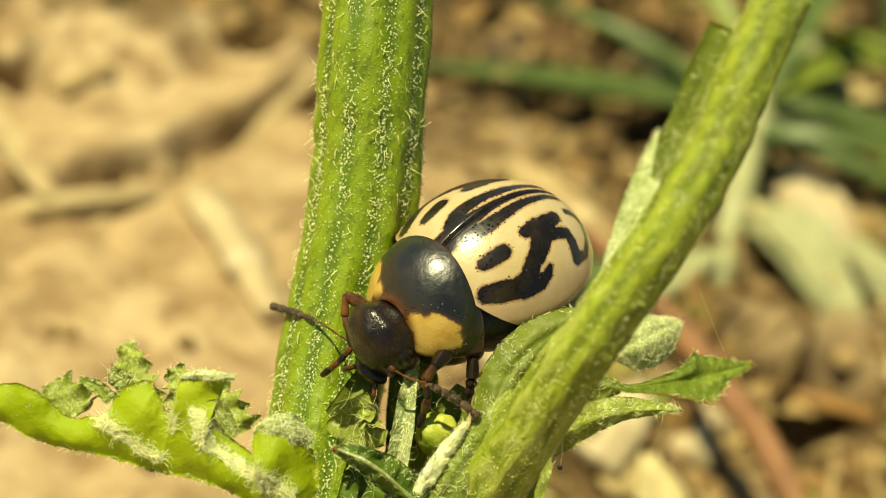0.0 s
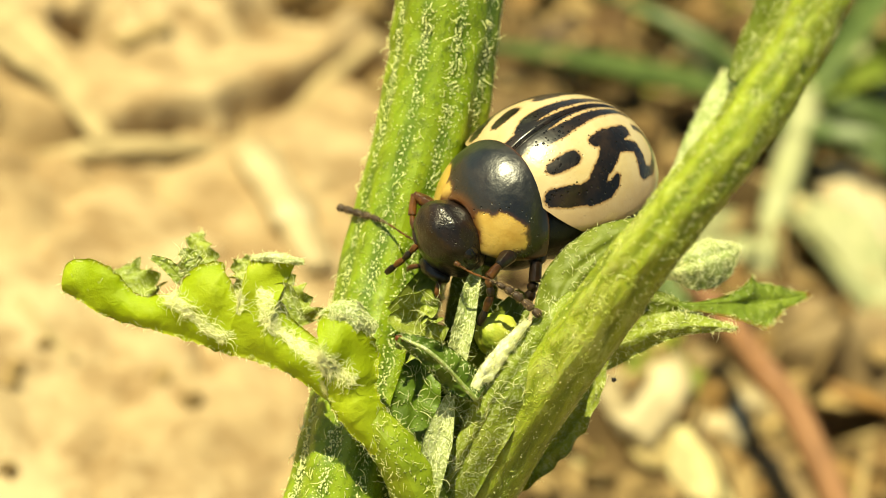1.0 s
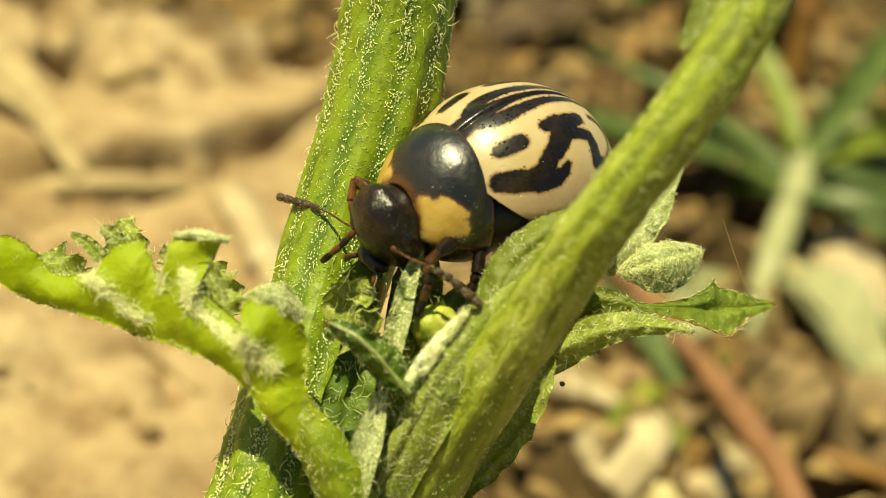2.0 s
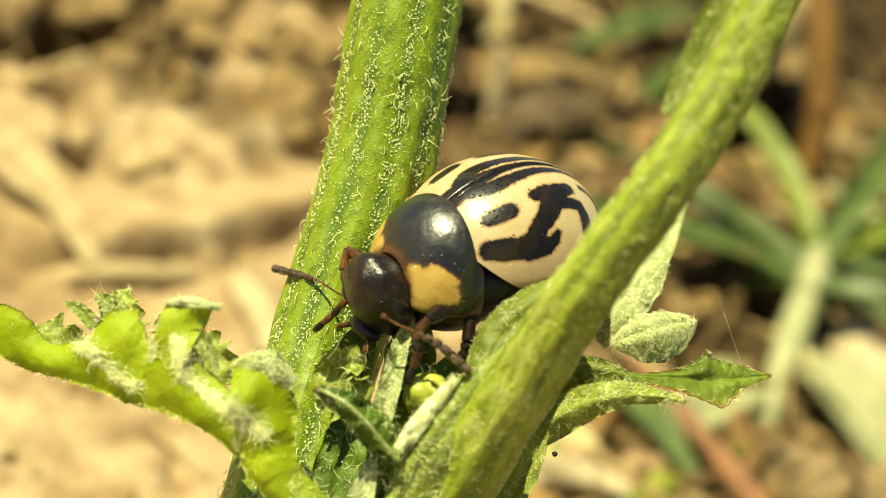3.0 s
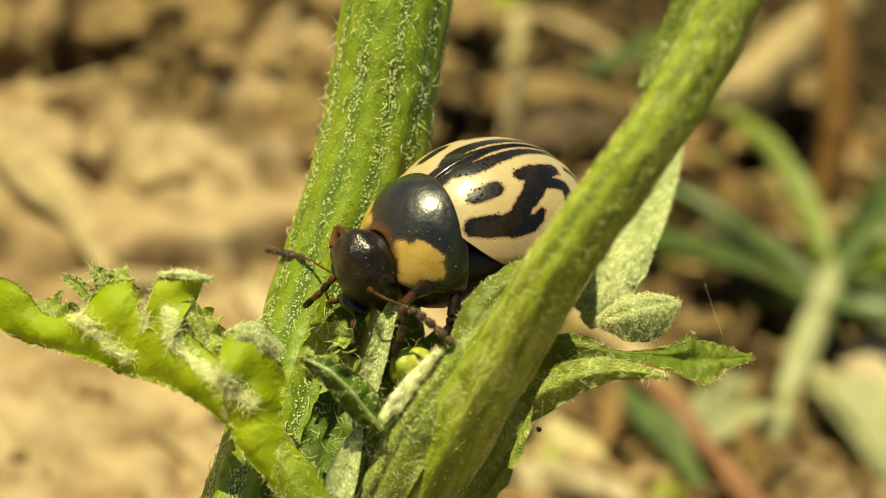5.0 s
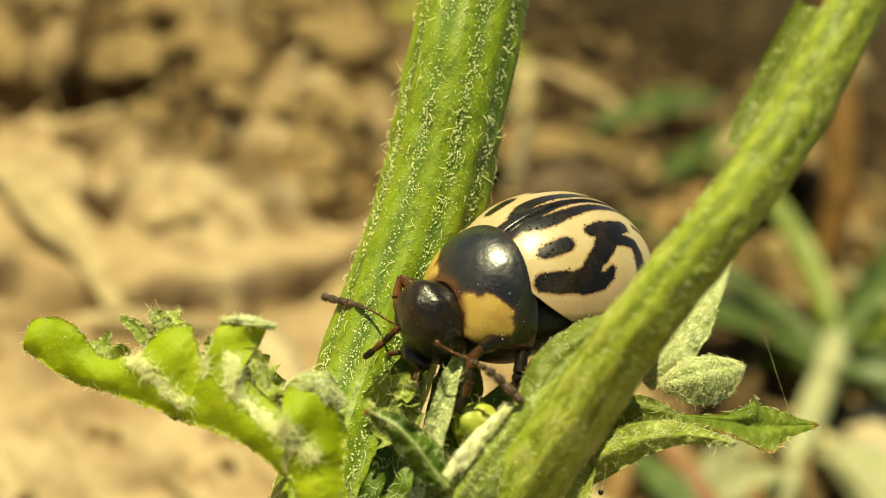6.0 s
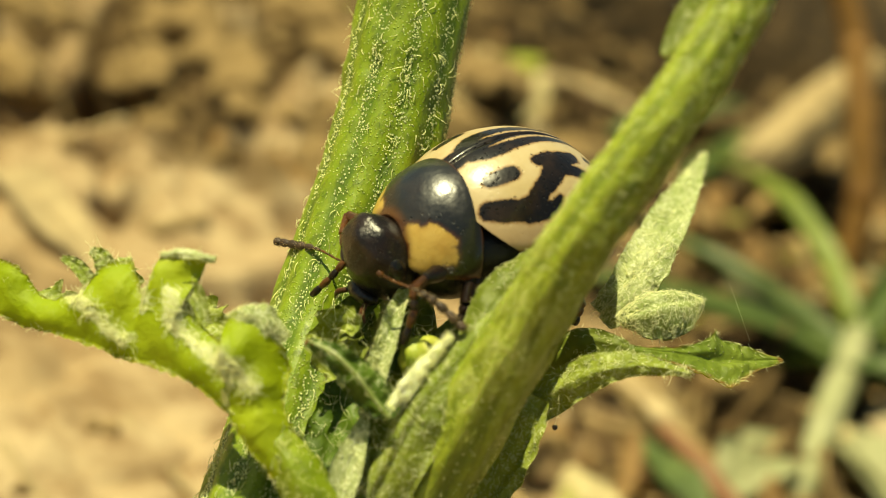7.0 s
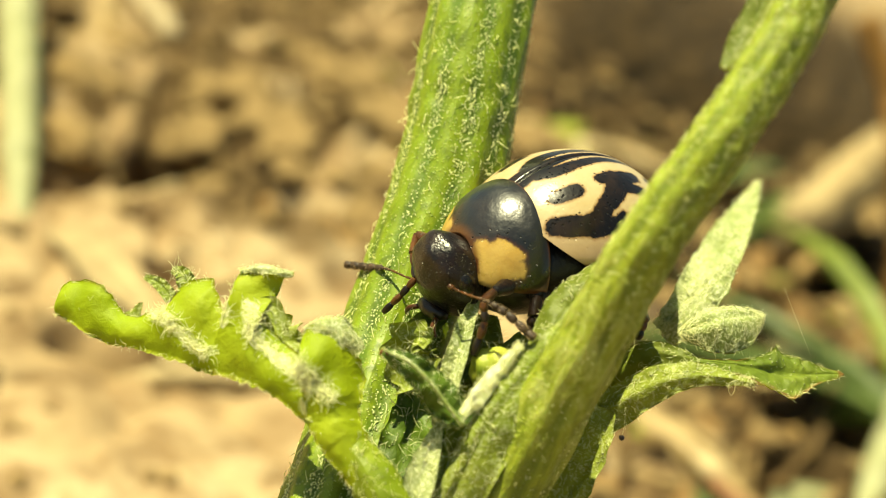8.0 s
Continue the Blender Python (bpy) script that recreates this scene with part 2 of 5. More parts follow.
def elytron_material():
    """Cream wing case with glossy pitted black marks."""
    n = Nodes("elytron_shell", 0.3, 0.4)
    edge = n.math("ADD", n.attr("mark"), n.math("SUBTRACT", n.math("MULTIPLY", n.math("SUBTRACT", n.noise(11.0, 2), 0.5), 0.035), 0.010))
    black = n.ramp(edge, -0.006, 0.010, 1.0, 0.0)
    blot = n.noise(1.1, 4)
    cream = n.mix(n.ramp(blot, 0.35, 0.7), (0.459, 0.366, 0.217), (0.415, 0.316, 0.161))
    # Lower flanks go darker and pinker; their shade is put into the cream.
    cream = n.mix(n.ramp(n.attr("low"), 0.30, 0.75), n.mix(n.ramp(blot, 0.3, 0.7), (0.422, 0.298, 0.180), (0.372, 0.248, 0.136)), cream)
    brown = n.ramp(edge, 0.0, 0.035, 0.75, 0.0)
    cream = n.mix(brown, cream, (0.186, 0.087, 0.025))
    pits = n.voronoi(8.5)
    pit = n.math("MULTIPLY", n.ramp(pits, 0.08, 0.26, 1.0, 0.0), n.ramp(edge, -0.05, 0.02, 1.0, 0.03))
    punct = n.math("MULTIPLY", n.ramp(n.voronoi(9.5), 0.10, 0.24, 1.0, 0.0), n.ramp(n.math("ABSOLUTE", edge), 0.006, 0.040, 0.85, 0.0))
    cream = n.mix(punct, cream, (0.099, 0.046, 0.015))
    ink = n.mix(n.ramp(n.noise(1.7, 4), 0.42, 0.70), (0.005, 0.004, 0.004), (0.020, 0.012, 0.008))
    n.color(n.mix(black, cream, ink))
    n.rough(n.mix(black, (0.34, 0.34, 0.34), (0.28, 0.28, 0.28)))
    n.bump(n.math("SUBTRACT", 1.0, n.math("MAXIMUM", pit, punct)), 0.08, 1.0).bump(n.noise(2.2, 3), 0.05, 0.35)
    n.shader.inputs["Coat Weight"].default_value = 0.25
    n.shader.inputs["Coat Roughness"].default_value = 0.14
    return n.mat


def pronotum_material():
    n = Nodes("pronotum_shell", 0.30, 0.8)
    edge = n.math("ADD", n.attr("patch"), n.math("MULTIPLY", n.math("SUBTRACT", n.noise(5.0, 4), 0.5), 0.16))
    yellow = n.ramp(edge, -0.03, 0.03, 1.0, 0.0)
    rim = n.ramp(n.attr("rim"), 0.0, 0.13, 1.0, 0.0)
    amber = n.mix(n.ramp(n.noise(1.6, 4), 0.35, 0.7), (0.508, 0.341, 0.087), (0.422, 0.248, 0.043))
    dark = n.mix(n.ramp(n.noise(1.4, 3), 0.4, 0.7), (0.004, 0.004, 0.004), (0.010, 0.006, 0.004))
    dark = n.mix(n.ramp(edge, 0.02, 0.09, 0.55, 0.0), dark, (0.068, 0.021, 0.005))
    c = n.mix(yellow, dark, amber)
    c = n.mix(n.math("MULTIPLY", rim, 0.9), c, (0.099, 0.031, 0.006))
    n.color(c)
    pits = n.voronoi(11.0)
    near = n.math("MULTIPLY", n.ramp(n.attr("patch"), 0.0, 0.24, 1.0, 0.0), n.ramp(n.attr("patch"), -0.05, 0.06, 0.0, 1.0))
    n.bump(n.math("SUBTRACT", 1.0, n.math("MULTIPLY", n.ramp(pits, 0.06, 0.28, 1.0, 0.0), near)), 0.06, 1.0)
    n.bump(n.noise(3.0, 3), 0.05, 0.4)
    n.rough(n.ramp(n.noise(1.8, 4), 0.3, 0.7, 0.27, 0.40))
    n.shader.inputs["Coat Weight"].default_value = 0.30
    n.shader.inputs["Coat Roughness"].default_value = 0.14
    return n.mat


def chitin_material(name, a, b, rough=0.3, pitted=0.0):
    n = Nodes(name, rough, 0.5)
    n.color(n.mix(n.ramp(n.noise(2.5, 4), 0.35, 0.7), a, b))
    if pitted:
        n.bump(n.math("SUBTRACT", 1.0, n.ramp(n.voronoi(15.0), 0.05, 0.30, pitted, 0.0)), 0.10, 1.0)
    n.bump(n.noise(12.0, 3), 0.02, 0.8)
    return n.mat


MAT = {
    "soil": soil_material(),
    "crumb": crumb_material(),
    "straw": straw_material("dry_straw", (0.310, 0.205, 0.081), (0.446, 0.341, 0.186)),
    "pale": straw_material("pale_straw", (0.409, 0.310, 0.174), (0.508, 0.422, 0.273)),
    "flake": straw_material("earthy_flake", (0.360, 0.260, 0.130), (0.422, 0.322, 0.174), 0.8),
    "brown": straw_material("brown_stalk", (0.186, 0.087, 0.022), (0.260, 0.136, 0.037)),
    "red": straw_material("red_stalk", (0.223, 0.105, 0.053), (0.273, 0.136, 0.068)),
    "mould": straw_material("dead_leaf", (0.081, 0.053, 0.031), (0.186, 0.124, 0.068), 0.8),
    "stem": stem_material("ribbed_green_stem", (0.084, 0.144, 0.006), (0.185, 0.255, 0.013), 0.35),
    "branch": stem_material("downy_green_branch", (0.165, 0.220, 0.020), (0.28, 0.335, 0.034), 0.25, (0.48, 0.52, 0.17), 0.5),
    "lime": green_material("lime_leaf_underside", (0.32, 0.42, 0.014), (0.45, 0.53, 0.032), 0.36, 0.6, 1.1, 0.0, (0.60, 0.68, 0.035), 0.2, True),
    "petiole": green_material("leaf_stalk_skin", (0.155, 0.223, 0.010), (0.248, 0.310, 0.022), 0.15, 0.5, 1.2, 0.4),
    "leaf": green_material("downy_leaf_top", (0.20, 0.265, 0.022), (0.32, 0.37, 0.050), 0.18, 0.65, 1.8, 0.5, (0.409, 0.440, 0.043), 0.45, strands=0.3),
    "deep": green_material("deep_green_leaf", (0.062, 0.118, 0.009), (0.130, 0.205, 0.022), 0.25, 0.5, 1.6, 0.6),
    "olive": green_material("olive_leaf", (0.149, 0.192, 0.022), (0.236, 0.279, 0.043), 0.32, 0.55, 1.6, 0.7),
    "purpled": green_material("purple_edged_leaf", (0.124, 0.186, 0.019), (0.223, 0.279, 0.037), 0.25, 0.55, 2.4, 0.55, (0.341, 0.384, 0.037), 0.55, False, 0.85),
    "woolly": green_material("woolly_leaf", (0.23, 0.31, 0.060), (0.55, 0.60, 0.29), 0.25, 0.6, 2.6, 0.3, (0.50, 0.55, 0.14), 0.5, strands=0.75),
    "white": felt_material(),
    "redtip": green_material("reddened_leaf_tip", (0.124, 0.022, 0.006), (0.205, 0.062, 0.019), 0.2, 0.5),
    "grass": green_material("grass_blade", (0.075, 0.120, 0.034), (0.17, 0.225, 0.065), 0.3, 0.4, 0.4),
    # Brighter copy of the grass green, with sunlight put into its colour.
    "grasslit": green_material("lit_grass", (0.19, 0.25, 0.040), (0.32, 0.37, 0.080), 0.35, 0.4, 0.4),
    "greyleaf": green_material("dull_grey_leaf", (0.29, 0.305, 0.150), (0.44, 0.42, 0.235), 0.2, 0.6, 0.5),
    "glassy": green_material("pale_stalk", (0.44, 0.45, 0.23), (0.58, 0.57, 0.34), 0.3, 0.4, 0.3),
    "hair": hair_material("white_plant_hair", (1.0, 1.0, 0.66)),
    "greenhair": hair_material("green_white_down", (0.84, 0.90, 0.36)),
    "wool": hair_material("white_wool", (1.0, 1.0, 0.72)),
    "bristle": hair_material("pale_bristle", (0.62, 0.48, 0.30)),
    "elytron": elytron_material(),
    "pronotum": pronotum_material(),
    "black": chitin_material("black_chitin", (0.003, 0.002, 0.002), (0.008, 0.004, 0.003), 0.38),
    "face": chitin_material("pitted_black_face", (0.004, 0.003, 0.003), (0.015, 0.007, 0.004), 0.28, 0.22),
    "eye": chitin_material("faceted_eye", (0.006, 0.006, 0.006), (0.009, 0.006, 0.006), 0.2),
    "amber": chitin_material("amber_leg", (0.037, 0.013, 0.004), (0.130, 0.048, 0.011), 0.28),
    "brownleg": chitin_material("brown_leg", (0.005, 0.003, 0.002), (0.015, 0.007, 0.004), 0.3),
    "antenna": chitin_material("dark_antenna", (0.034, 0.020, 0.012), (0.087, 0.053, 0.031), 0.5),
    "yellow": chitin_material("yellow_bud", (0.236, 0.310, 0.031), (0.384, 0.397, 0.056), 0.5),
}


# ---- mesh helpers, all in millimetres ----
def mesh_object(name, verts, faces, materials, parent=None, label="", smooth=True, attrs=None, slots=None):
    """One mesh from arrays in millimetres, linked under a thing or part."""
    me = bpy.data.meshes.new(name)
    me.from_pydata((np.asarray(verts, float) * MM).tolist(), [], [list(map(int, f)) for f in faces])
    for m in materials if isinstance(materials, (list, tuple)) else [materials]:
        me.materials.append(m)
    if slots is not None:
        me.polygons.foreach_set("material_index", np.asarray(slots, np.int32))
    if smooth:
        me.polygons.foreach_set("use_smooth", np.ones(len(me.polygons), bool))
    for key, values in (attrs or {}).items():
        a = me.attributes.new(key, "FLOAT", "POINT")
        a.data.foreach_set("value", np.asarray(values, np.float32))
    me.update()
    ob = new(name, me)
    ob.parent = parent
    if label:
        ob["label"] = label
    return ob


def thing(name, label, category, group="", at=(0, 0, 0)):
    ob = new(name)
    ob.location = Vector(at) * MM
    ob.empty_display_size = 0.001
    return tagged(ob, label, category, group)


def spline(points, count, values=None):
    """Catmull-Rom through the points, and the values carried along."""
    p = np.asarray(points, float)
    v = None if values is None else np.asarray(values, float)
    out, got = [], []
    for t in np.linspace(0, len(p) - 1 - 1e-9, count):
        i = int(t)
        f = t - i
        a, b, c, d = p[max(i - 1, 0)], p[i], p[i + 1], p[min(i + 2, len(p) - 1)]
        out.append(0.5 * (2 * b + (c - a) * f + (2 * a - 5 * b + 4 * c - d) * f**2 + (3 * b - a - 3 * c + d) * f**3))
        if v is not None:
            got.append(v[i] * (1 - f) + v[i + 1] * f)
    return np.array(out), None if v is None else np.array(got)


def unit(v):
    return v / np.maximum(np.linalg.norm(v, axis=-1, keepdims=True), 1e-9)


def frames(path, hint):
    """Tangent and two normals along a path, the first normal kept near hint."""
    t = unit(np.gradient(path, axis=0))
    n = unit(hint - t * (t @ np.asarray(hint, float))[:, None])
    return t, n, np.cross(t, n)


def tube_data(points, radii, rings=40, sides=24, ribs=0, rib_depth=0.0, hint=(0, -0.8, 0.5), rough=0.0, seed=0.0, flat=1.0):
    path, r = spline(points, rings, radii)
    t, n, b = frames(path, np.asarray(hint, float))
    ang = np.linspace(0, 2 * np.pi, sides + 1)
    rib = 0.5 + 0.5 * np.cos(ribs * ang) if ribs else np.zeros_like(ang) + 0.5
    verts, ribv = [], []
    for i in range(rings):
        k = np.ones(sides + 1)
        if ribs:
            k += rib_depth * (rib - 0.5)
        if rough:
            k += rough * np.array([noise.noise(Vector((2.1 * math.cos(a), 2.1 * math.sin(a), 3.0 * i / rings * len(points) + seed))) for a in ang])
            k[-1] = k[0]
        verts.append(path[i] + r[i] * (k * np.cos(ang))[:, None] * n[i] + r[i] * flat * (k * np.sin(ang))[:, None] * b[i])
        ribv.append(rib)
    verts = np.concatenate(verts)
    s = sides + 1
    faces = [(i * s + j, i * s + j + 1, (i + 1) * s + j + 1, (i + 1) * s + j) for i in range(rings - 1) for j in range(sides)]
    faces += [tuple(range(sides - 1, -1, -1)), tuple((rings - 1) * s + j for j in range(sides))]
    return verts, faces, np.concatenate(ribv), (path, r, t, n, b)


def tube(name, points, radii, material, parent=None, label="", **kw):
    verts, faces, rib, _ = tube_data(points, radii, **kw)
    return mesh_object(name, verts, faces, material, parent, label, attrs={"rib": rib})


def blob_data(centre, axes, rows=14, cols=20, rough=0.0, scale=1.0, seed=0.0):
    """A closed rounded body with three half-axis vectors, roughened."""
    a = np.asarray(axes, float)
    verts, faces = [], []
    for i in range(rows + 1):
        th = np.pi * i / rows
        for j in range(cols):
            ph = 2 * np.pi * j / cols
            d = np.array([math.cos(th), math.sin(th) * math.cos(ph), math.sin(th) * math.sin(ph)])
            k = 1.0
            if rough:
                k += rough * noise.noise(Vector(d * scale) + Vector((seed, seed * 0.7, 0)))
            verts.append(np.asarray(centre, float) + k * (d @ a))
    for i in range(rows):
        for j in range(cols):
            q = (i * cols + j, i * cols + (j + 1) % cols, (i + 1) * cols + (j + 1) % cols, (i + 1) * cols + j)
            faces.append(q)
    return np.array(verts), faces


def blade_data(points, widths, face, cup=0.3, ruffle=0.1, waves=5.0, teeth=0.0, tooth_count=5, thick=0.09, rows=34, cols=12, twist=0.0, seed=0.0, crinkle=0.0, crease=0.0):
    """A leaf blade with real thickness: a centre line, half widths (or pairs of them, one for each side) and the way its upper side faces."""
    pairs = np.asarray(widths, float)
    pairs = np.stack([pairs, pairs], 1) if pairs.ndim == 1 else pairs
    path, both = spline(points, rows, pairs)
    w = both.mean(1)
    t, n, b = frames(path, np.asarray(face, float))
    top, low = [], []
    for i in range(rows):
        v = i / (rows - 1)
        tw = twist * (v - 0.3)
        ni = n[i] * math.cos(tw) + b[i] * math.sin(tw)
        bi = b[i] * math.cos(tw) - n[i] * math.sin(tw)
        for j in range(cols + 1):
            s = 2 * j / cols - 1
            wi = both[i][0] if s < 0 else both[i][1]
            if teeth:
                wi = wi * (1 + teeth * (abs(((v * tooth_count + (0.37 if s > 0 else 0) + seed) % 1.0) * 2 - 1) - 0.5) * abs(s) ** 2)
            h = cup * w[i] * (s * s - 0.3) + ruffle * w[i] * abs(s) ** 1.5 * math.sin(waves * 2 * math.pi * v + 2.0 * s + seed * 5.1)
            h += 0.18 * w[i] * noise.noise(Vector((3.0 * v + seed, 1.6 * s, seed)))
            h -= 0.16 * w[i] * math.exp(-(s / 0.13) ** 2) * (crease == 0) + crease * w[i] * (abs(s) - 0.5)
            if crinkle:
                q = Vector(path[i] + b[i] * (w[i] * s))
                h += crinkle * (noise.noise(q * 5.0 + Vector((seed, 0, 0))) + 0.6 * noise.noise(q * 10.0)) * (0.3 + 0.7 * abs(s))
            p = path[i] + bi * (wi * s) + ni * h
            top.append(p + ni * thick * 0.5 * (1 - 0.7 * s * s))
            low.append(p - ni * thick * 0.5 * (1 - 0.7 * s * s) - ni * 0.10 * w[i] * math.exp(-(s / 0.10) ** 2))
    c = cols + 1
    m = rows * c
    faces, slots = [], []
    for i in range(rows - 1):
        for j in range(cols):
            q = (i * c + j, (i + 1) * c + j, (i + 1) * c + j + 1, i * c + j + 1)
            faces.append(q)
            slots.append(0)
            faces.append(tuple(m + k for k in reversed(q)))
            slots.append(1)
    rim = [i * c for i in range(rows)] + [(rows - 1) * c + j for j in range(1, cols + 1)] + [i * c + cols for i in range(rows - 2, -1, -1)] + list(range(cols - 1, 0, -1))
    for a, b2 in zip(rim, rim[1:] + rim[:1]):
        faces.append((a, a + m, b2 + m, b2)[::-1])
        slots.append(1)
    top, low = np.array(top), np.array(low)
    return np.concatenate([top, low]), faces, slots, (top.reshape(rows, c, 3), low.reshape(rows, c, 3))


def hair_data(roots, ways, lengths, thick, bend, seed=1):
    """Many fine tapered hairs: three-sided, three joints, bending at random."""
    rng = np.random.default_rng(seed)
    roots, ways = np.asarray(roots, float), unit(np.asarray(ways, float))
    count = len(roots)
    side = unit(np.cross(ways, unit(rng.normal(size=(count, 3)))))
    other = np.cross(ways, side)
    curl = side * rng.normal(1.0, 0.5, (count, 1)) * bend + other * rng.normal(0, 0.4, (count, 1)) * bend
    verts, steps = [], 4
    for k in range(steps):
        v = k / (steps - 1)
        c = roots + ways * (lengths * v)[:, None] + curl * (lengths * v * v)[:, None]
        r = thick * (1 - 0.75 * v)
        for q in range(3):
            a = 2 * np.pi * q / 3
            verts.append(c + r * (math.cos(a) * side + math.sin(a) * other))
    verts = np.stack(verts, 1).reshape(-1, 3)
    base = np.arange(count)[:, None] * (3 * steps)
    cell = []
    for k in range(steps - 1):
        for q in range(3):
            cell.append((3 * k + q, 3 * k + (q + 1) % 3, 3 * k + 3 + (q + 1) % 3, 3 * k + 3 + q))
    faces = (base[:, None, :] + np.array(cell)[None]).reshape(-1, 4)
    return verts, faces


def hair_on_grid(grid, count, length, thick, bend, lie=0.5, lo=0.0, hi=1.0, out=1.0, seed=1, edge=0.0):
    """Roots and ways for hairs on a blade's surface grid; lie leans them along the blade."""
    rng = np.random.default_rng(seed)
    rows, cols = grid.shape[:2]
    i = np.clip((lo + (hi - lo) * rng.random(count)) * (rows - 1), 0, rows - 1.001)
    u = rng.random(count)
    if edge:
        u = np.where(rng.random(count) < edge, np.where(rng.random(count) < 0.5, u * 0.06, 1 - u * 0.06), u)
    j = np.clip(u * (cols - 1), 0, cols - 1.001)
    a, b = i.astype(int), j.astype(int)
    p, pi, pj = grid[a, b], grid[a + 1, b], grid[a, b + 1]
    root = p + (pi - p) * (i - a)[:, None] + (pj - p) * (j - b)[:, None]
    nrm = unit(np.cross(pi - p, pj - p)) * out
    along = unit(pi - p)
    way = nrm * (1 - lie) * 0.8 + along * lie * rng.choice([1, 1, -0.4], (count, 1)) + np.cross(nrm, along) * rng.normal(0, 0.6, (count, 1)) + rng.normal(0, 0.10, (count, 3))
    return hair_data(root, way, length * rng.uniform(0.5, 1.3, count), thick, bend, seed)


def arc_hair(roots, ways, sides, lengths, thick, turn, seed=1, steps=7):
    """Fine tapered hairs that bend along a circle from their way toward their side; turn is the mean bend in radians."""
    rng = np.random.default_rng(seed)
    roots, ways = np.asarray(roots, float), unit(np.asarray(ways, float))
    side = unit(sides - ways * np.sum(sides * ways, 1, keepdims=True))
    other = np.cross(ways, side)
    count = len(roots)
    th = np.maximum(0.15, rng.normal(turn, 0.45 * turn, count))
    wave = rng.uniform(-0.12, 0.12, count) * lengths
    verts = []
    for k in range(steps):
        v = k / (steps - 1)
        a = th * v
        c = roots + ways * (lengths / th * np.sin(a))[:, None] + side * (lengths / th * (1 - np.cos(a)))[:, None] + other * (wave * math.sin(4.5 * v))[:, None]
        ahead = ways * np.cos(a)[:, None] + side * np.sin(a)[:, None]
        out = np.cross(ahead, other)
        r = thick * (1 - 0.8 * v**1.5)
        for q in range(3):
            b = 2 * np.pi * q / 3
            verts.append(c + r * (math.cos(b) * out + math.sin(b) * other))
    verts = np.stack(verts, 1).reshape(-1, 3)
    base = np.arange(count)[:, None] * (3 * steps)
    cell = [(3 * k + q, 3 * k + (q + 1) % 3, 3 * k + 3 + (q + 1) % 3, 3 * k + 3 + q) for k in range(steps - 1) for q in range(3)]
    return verts, (base[:, None, :] + np.array(cell)[None]).reshape(-1, 4)


def tube_spots(info, count, lo, hi, spread, rng, ribs=0, groove=0.0):
    """Points on a tube's skin with their outward, lengthwise and sideways directions; groove draws them into the furrows."""
    path, r, t, n, b = info
    i = np.clip((lo + (hi - lo) * rng.random(count)) * (len(path) - 1), 0, len(path) - 1.001)
    a = i.astype(int)
    f = (i - a)[:, None]
    ang = rng.uniform(-spread, spread, count)
    if ribs and groove:
        pick = rng.random(count) < groove
        cell = 2 * np.pi / ribs
        ang = np.where(pick, (np.floor(ang / cell) + 0.5) * cell + rng.normal(0, 0.13 * cell, count), ang)
    c = path[a] * (1 - f) + path[a + 1] * f
    d = np.cos(ang)[:, None] * n[a] + np.sin(ang)[:, None] * b[a]
    return c + d * (r[a] * 0.99)[:, None], d, t[a], np.cross(t[a], d)


def curl_on_tube(info, count, length, thick, turn, lift=0.7, lo=0.0, hi=1.0, seed=1, spread=3.1):
    """Hooked hairs that leave the skin and bend back along it."""
    rng = np.random.default_rng(seed)
    root, d, t, w = tube_spots(info, count, lo, hi, spread, rng)
    along = t * rng.choice([1, 1, -1], (count, 1)) * rng.uniform(0.3, 1.0, (count, 1)) + w * rng.normal(0, 0.55, (count, 1))
    way = d * lift * rng.uniform(0.5, 1.4, (count, 1)) + along
    side = -d * 0.9 * lift + np.cross(d, along) * rng.normal(0, 0.8, (count, 1)) + along * 0.3
    return arc_hair(root + d * thick, way, side, length * rng.uniform(0.45, 1.35, count), thick, turn, seed)


def papillae_on_tube(info, count, size, lo, hi, seed, ribs, groove=0.7, spread=2.2):
    """Tiny pale warts that stand on the skin, most of them in the furrows."""
    rng = np.random.default_rng(seed)
    root, d, t, w = tube_spots(info, count, lo, hi, spread, rng, ribs, groove)
    r = (size * rng.uniform(0.5, 1.3, count))[:, None]
    ring = [root + r * (math.cos(k * 1.2566) * t * 1.25 + math.sin(k * 1.2566) * w) for k in range(5)]
    verts = np.stack(ring + [root + d * r * 1.3], 1).reshape(-1, 3)
    base = np.arange(count)[:, None] * 6
    return verts, (base[:, None, :] + np.array([(k, (k + 1) % 5, 5) for k in range(5)])[None]).reshape(-1, 3)


def wool_on_spots(root, nrm, along, length, thick, turn, seed=1, lie=0.25, fan=6.28):
    """Matted curly wool: hairs that lie close over the surface and curl every way."""
    rng = np.random.default_rng(seed)
    count = len(root)
    a = rng.uniform(-0.5, 0.5, (count, 1)) * fan + np.pi * rng.integers(0, 2, (count, 1))
    w = np.cross(nrm, along)
    flat = np.cos(a) * along + np.sin(a) * w
    way = flat + nrm * rng.uniform(0.0, 2.0 * lie, (count, 1))
    side = (np.cos(a + 1.57) * along + np.sin(a + 1.57) * w) * rng.choice([1, -1], (count, 1)) - nrm * lie * 0.6
    return arc_hair(root + nrm * (0.4 + 2.5 * rng.random((count, 1))) * thick * 2, way, side, length * rng.uniform(0.5, 1.4, count), thick, turn, seed)


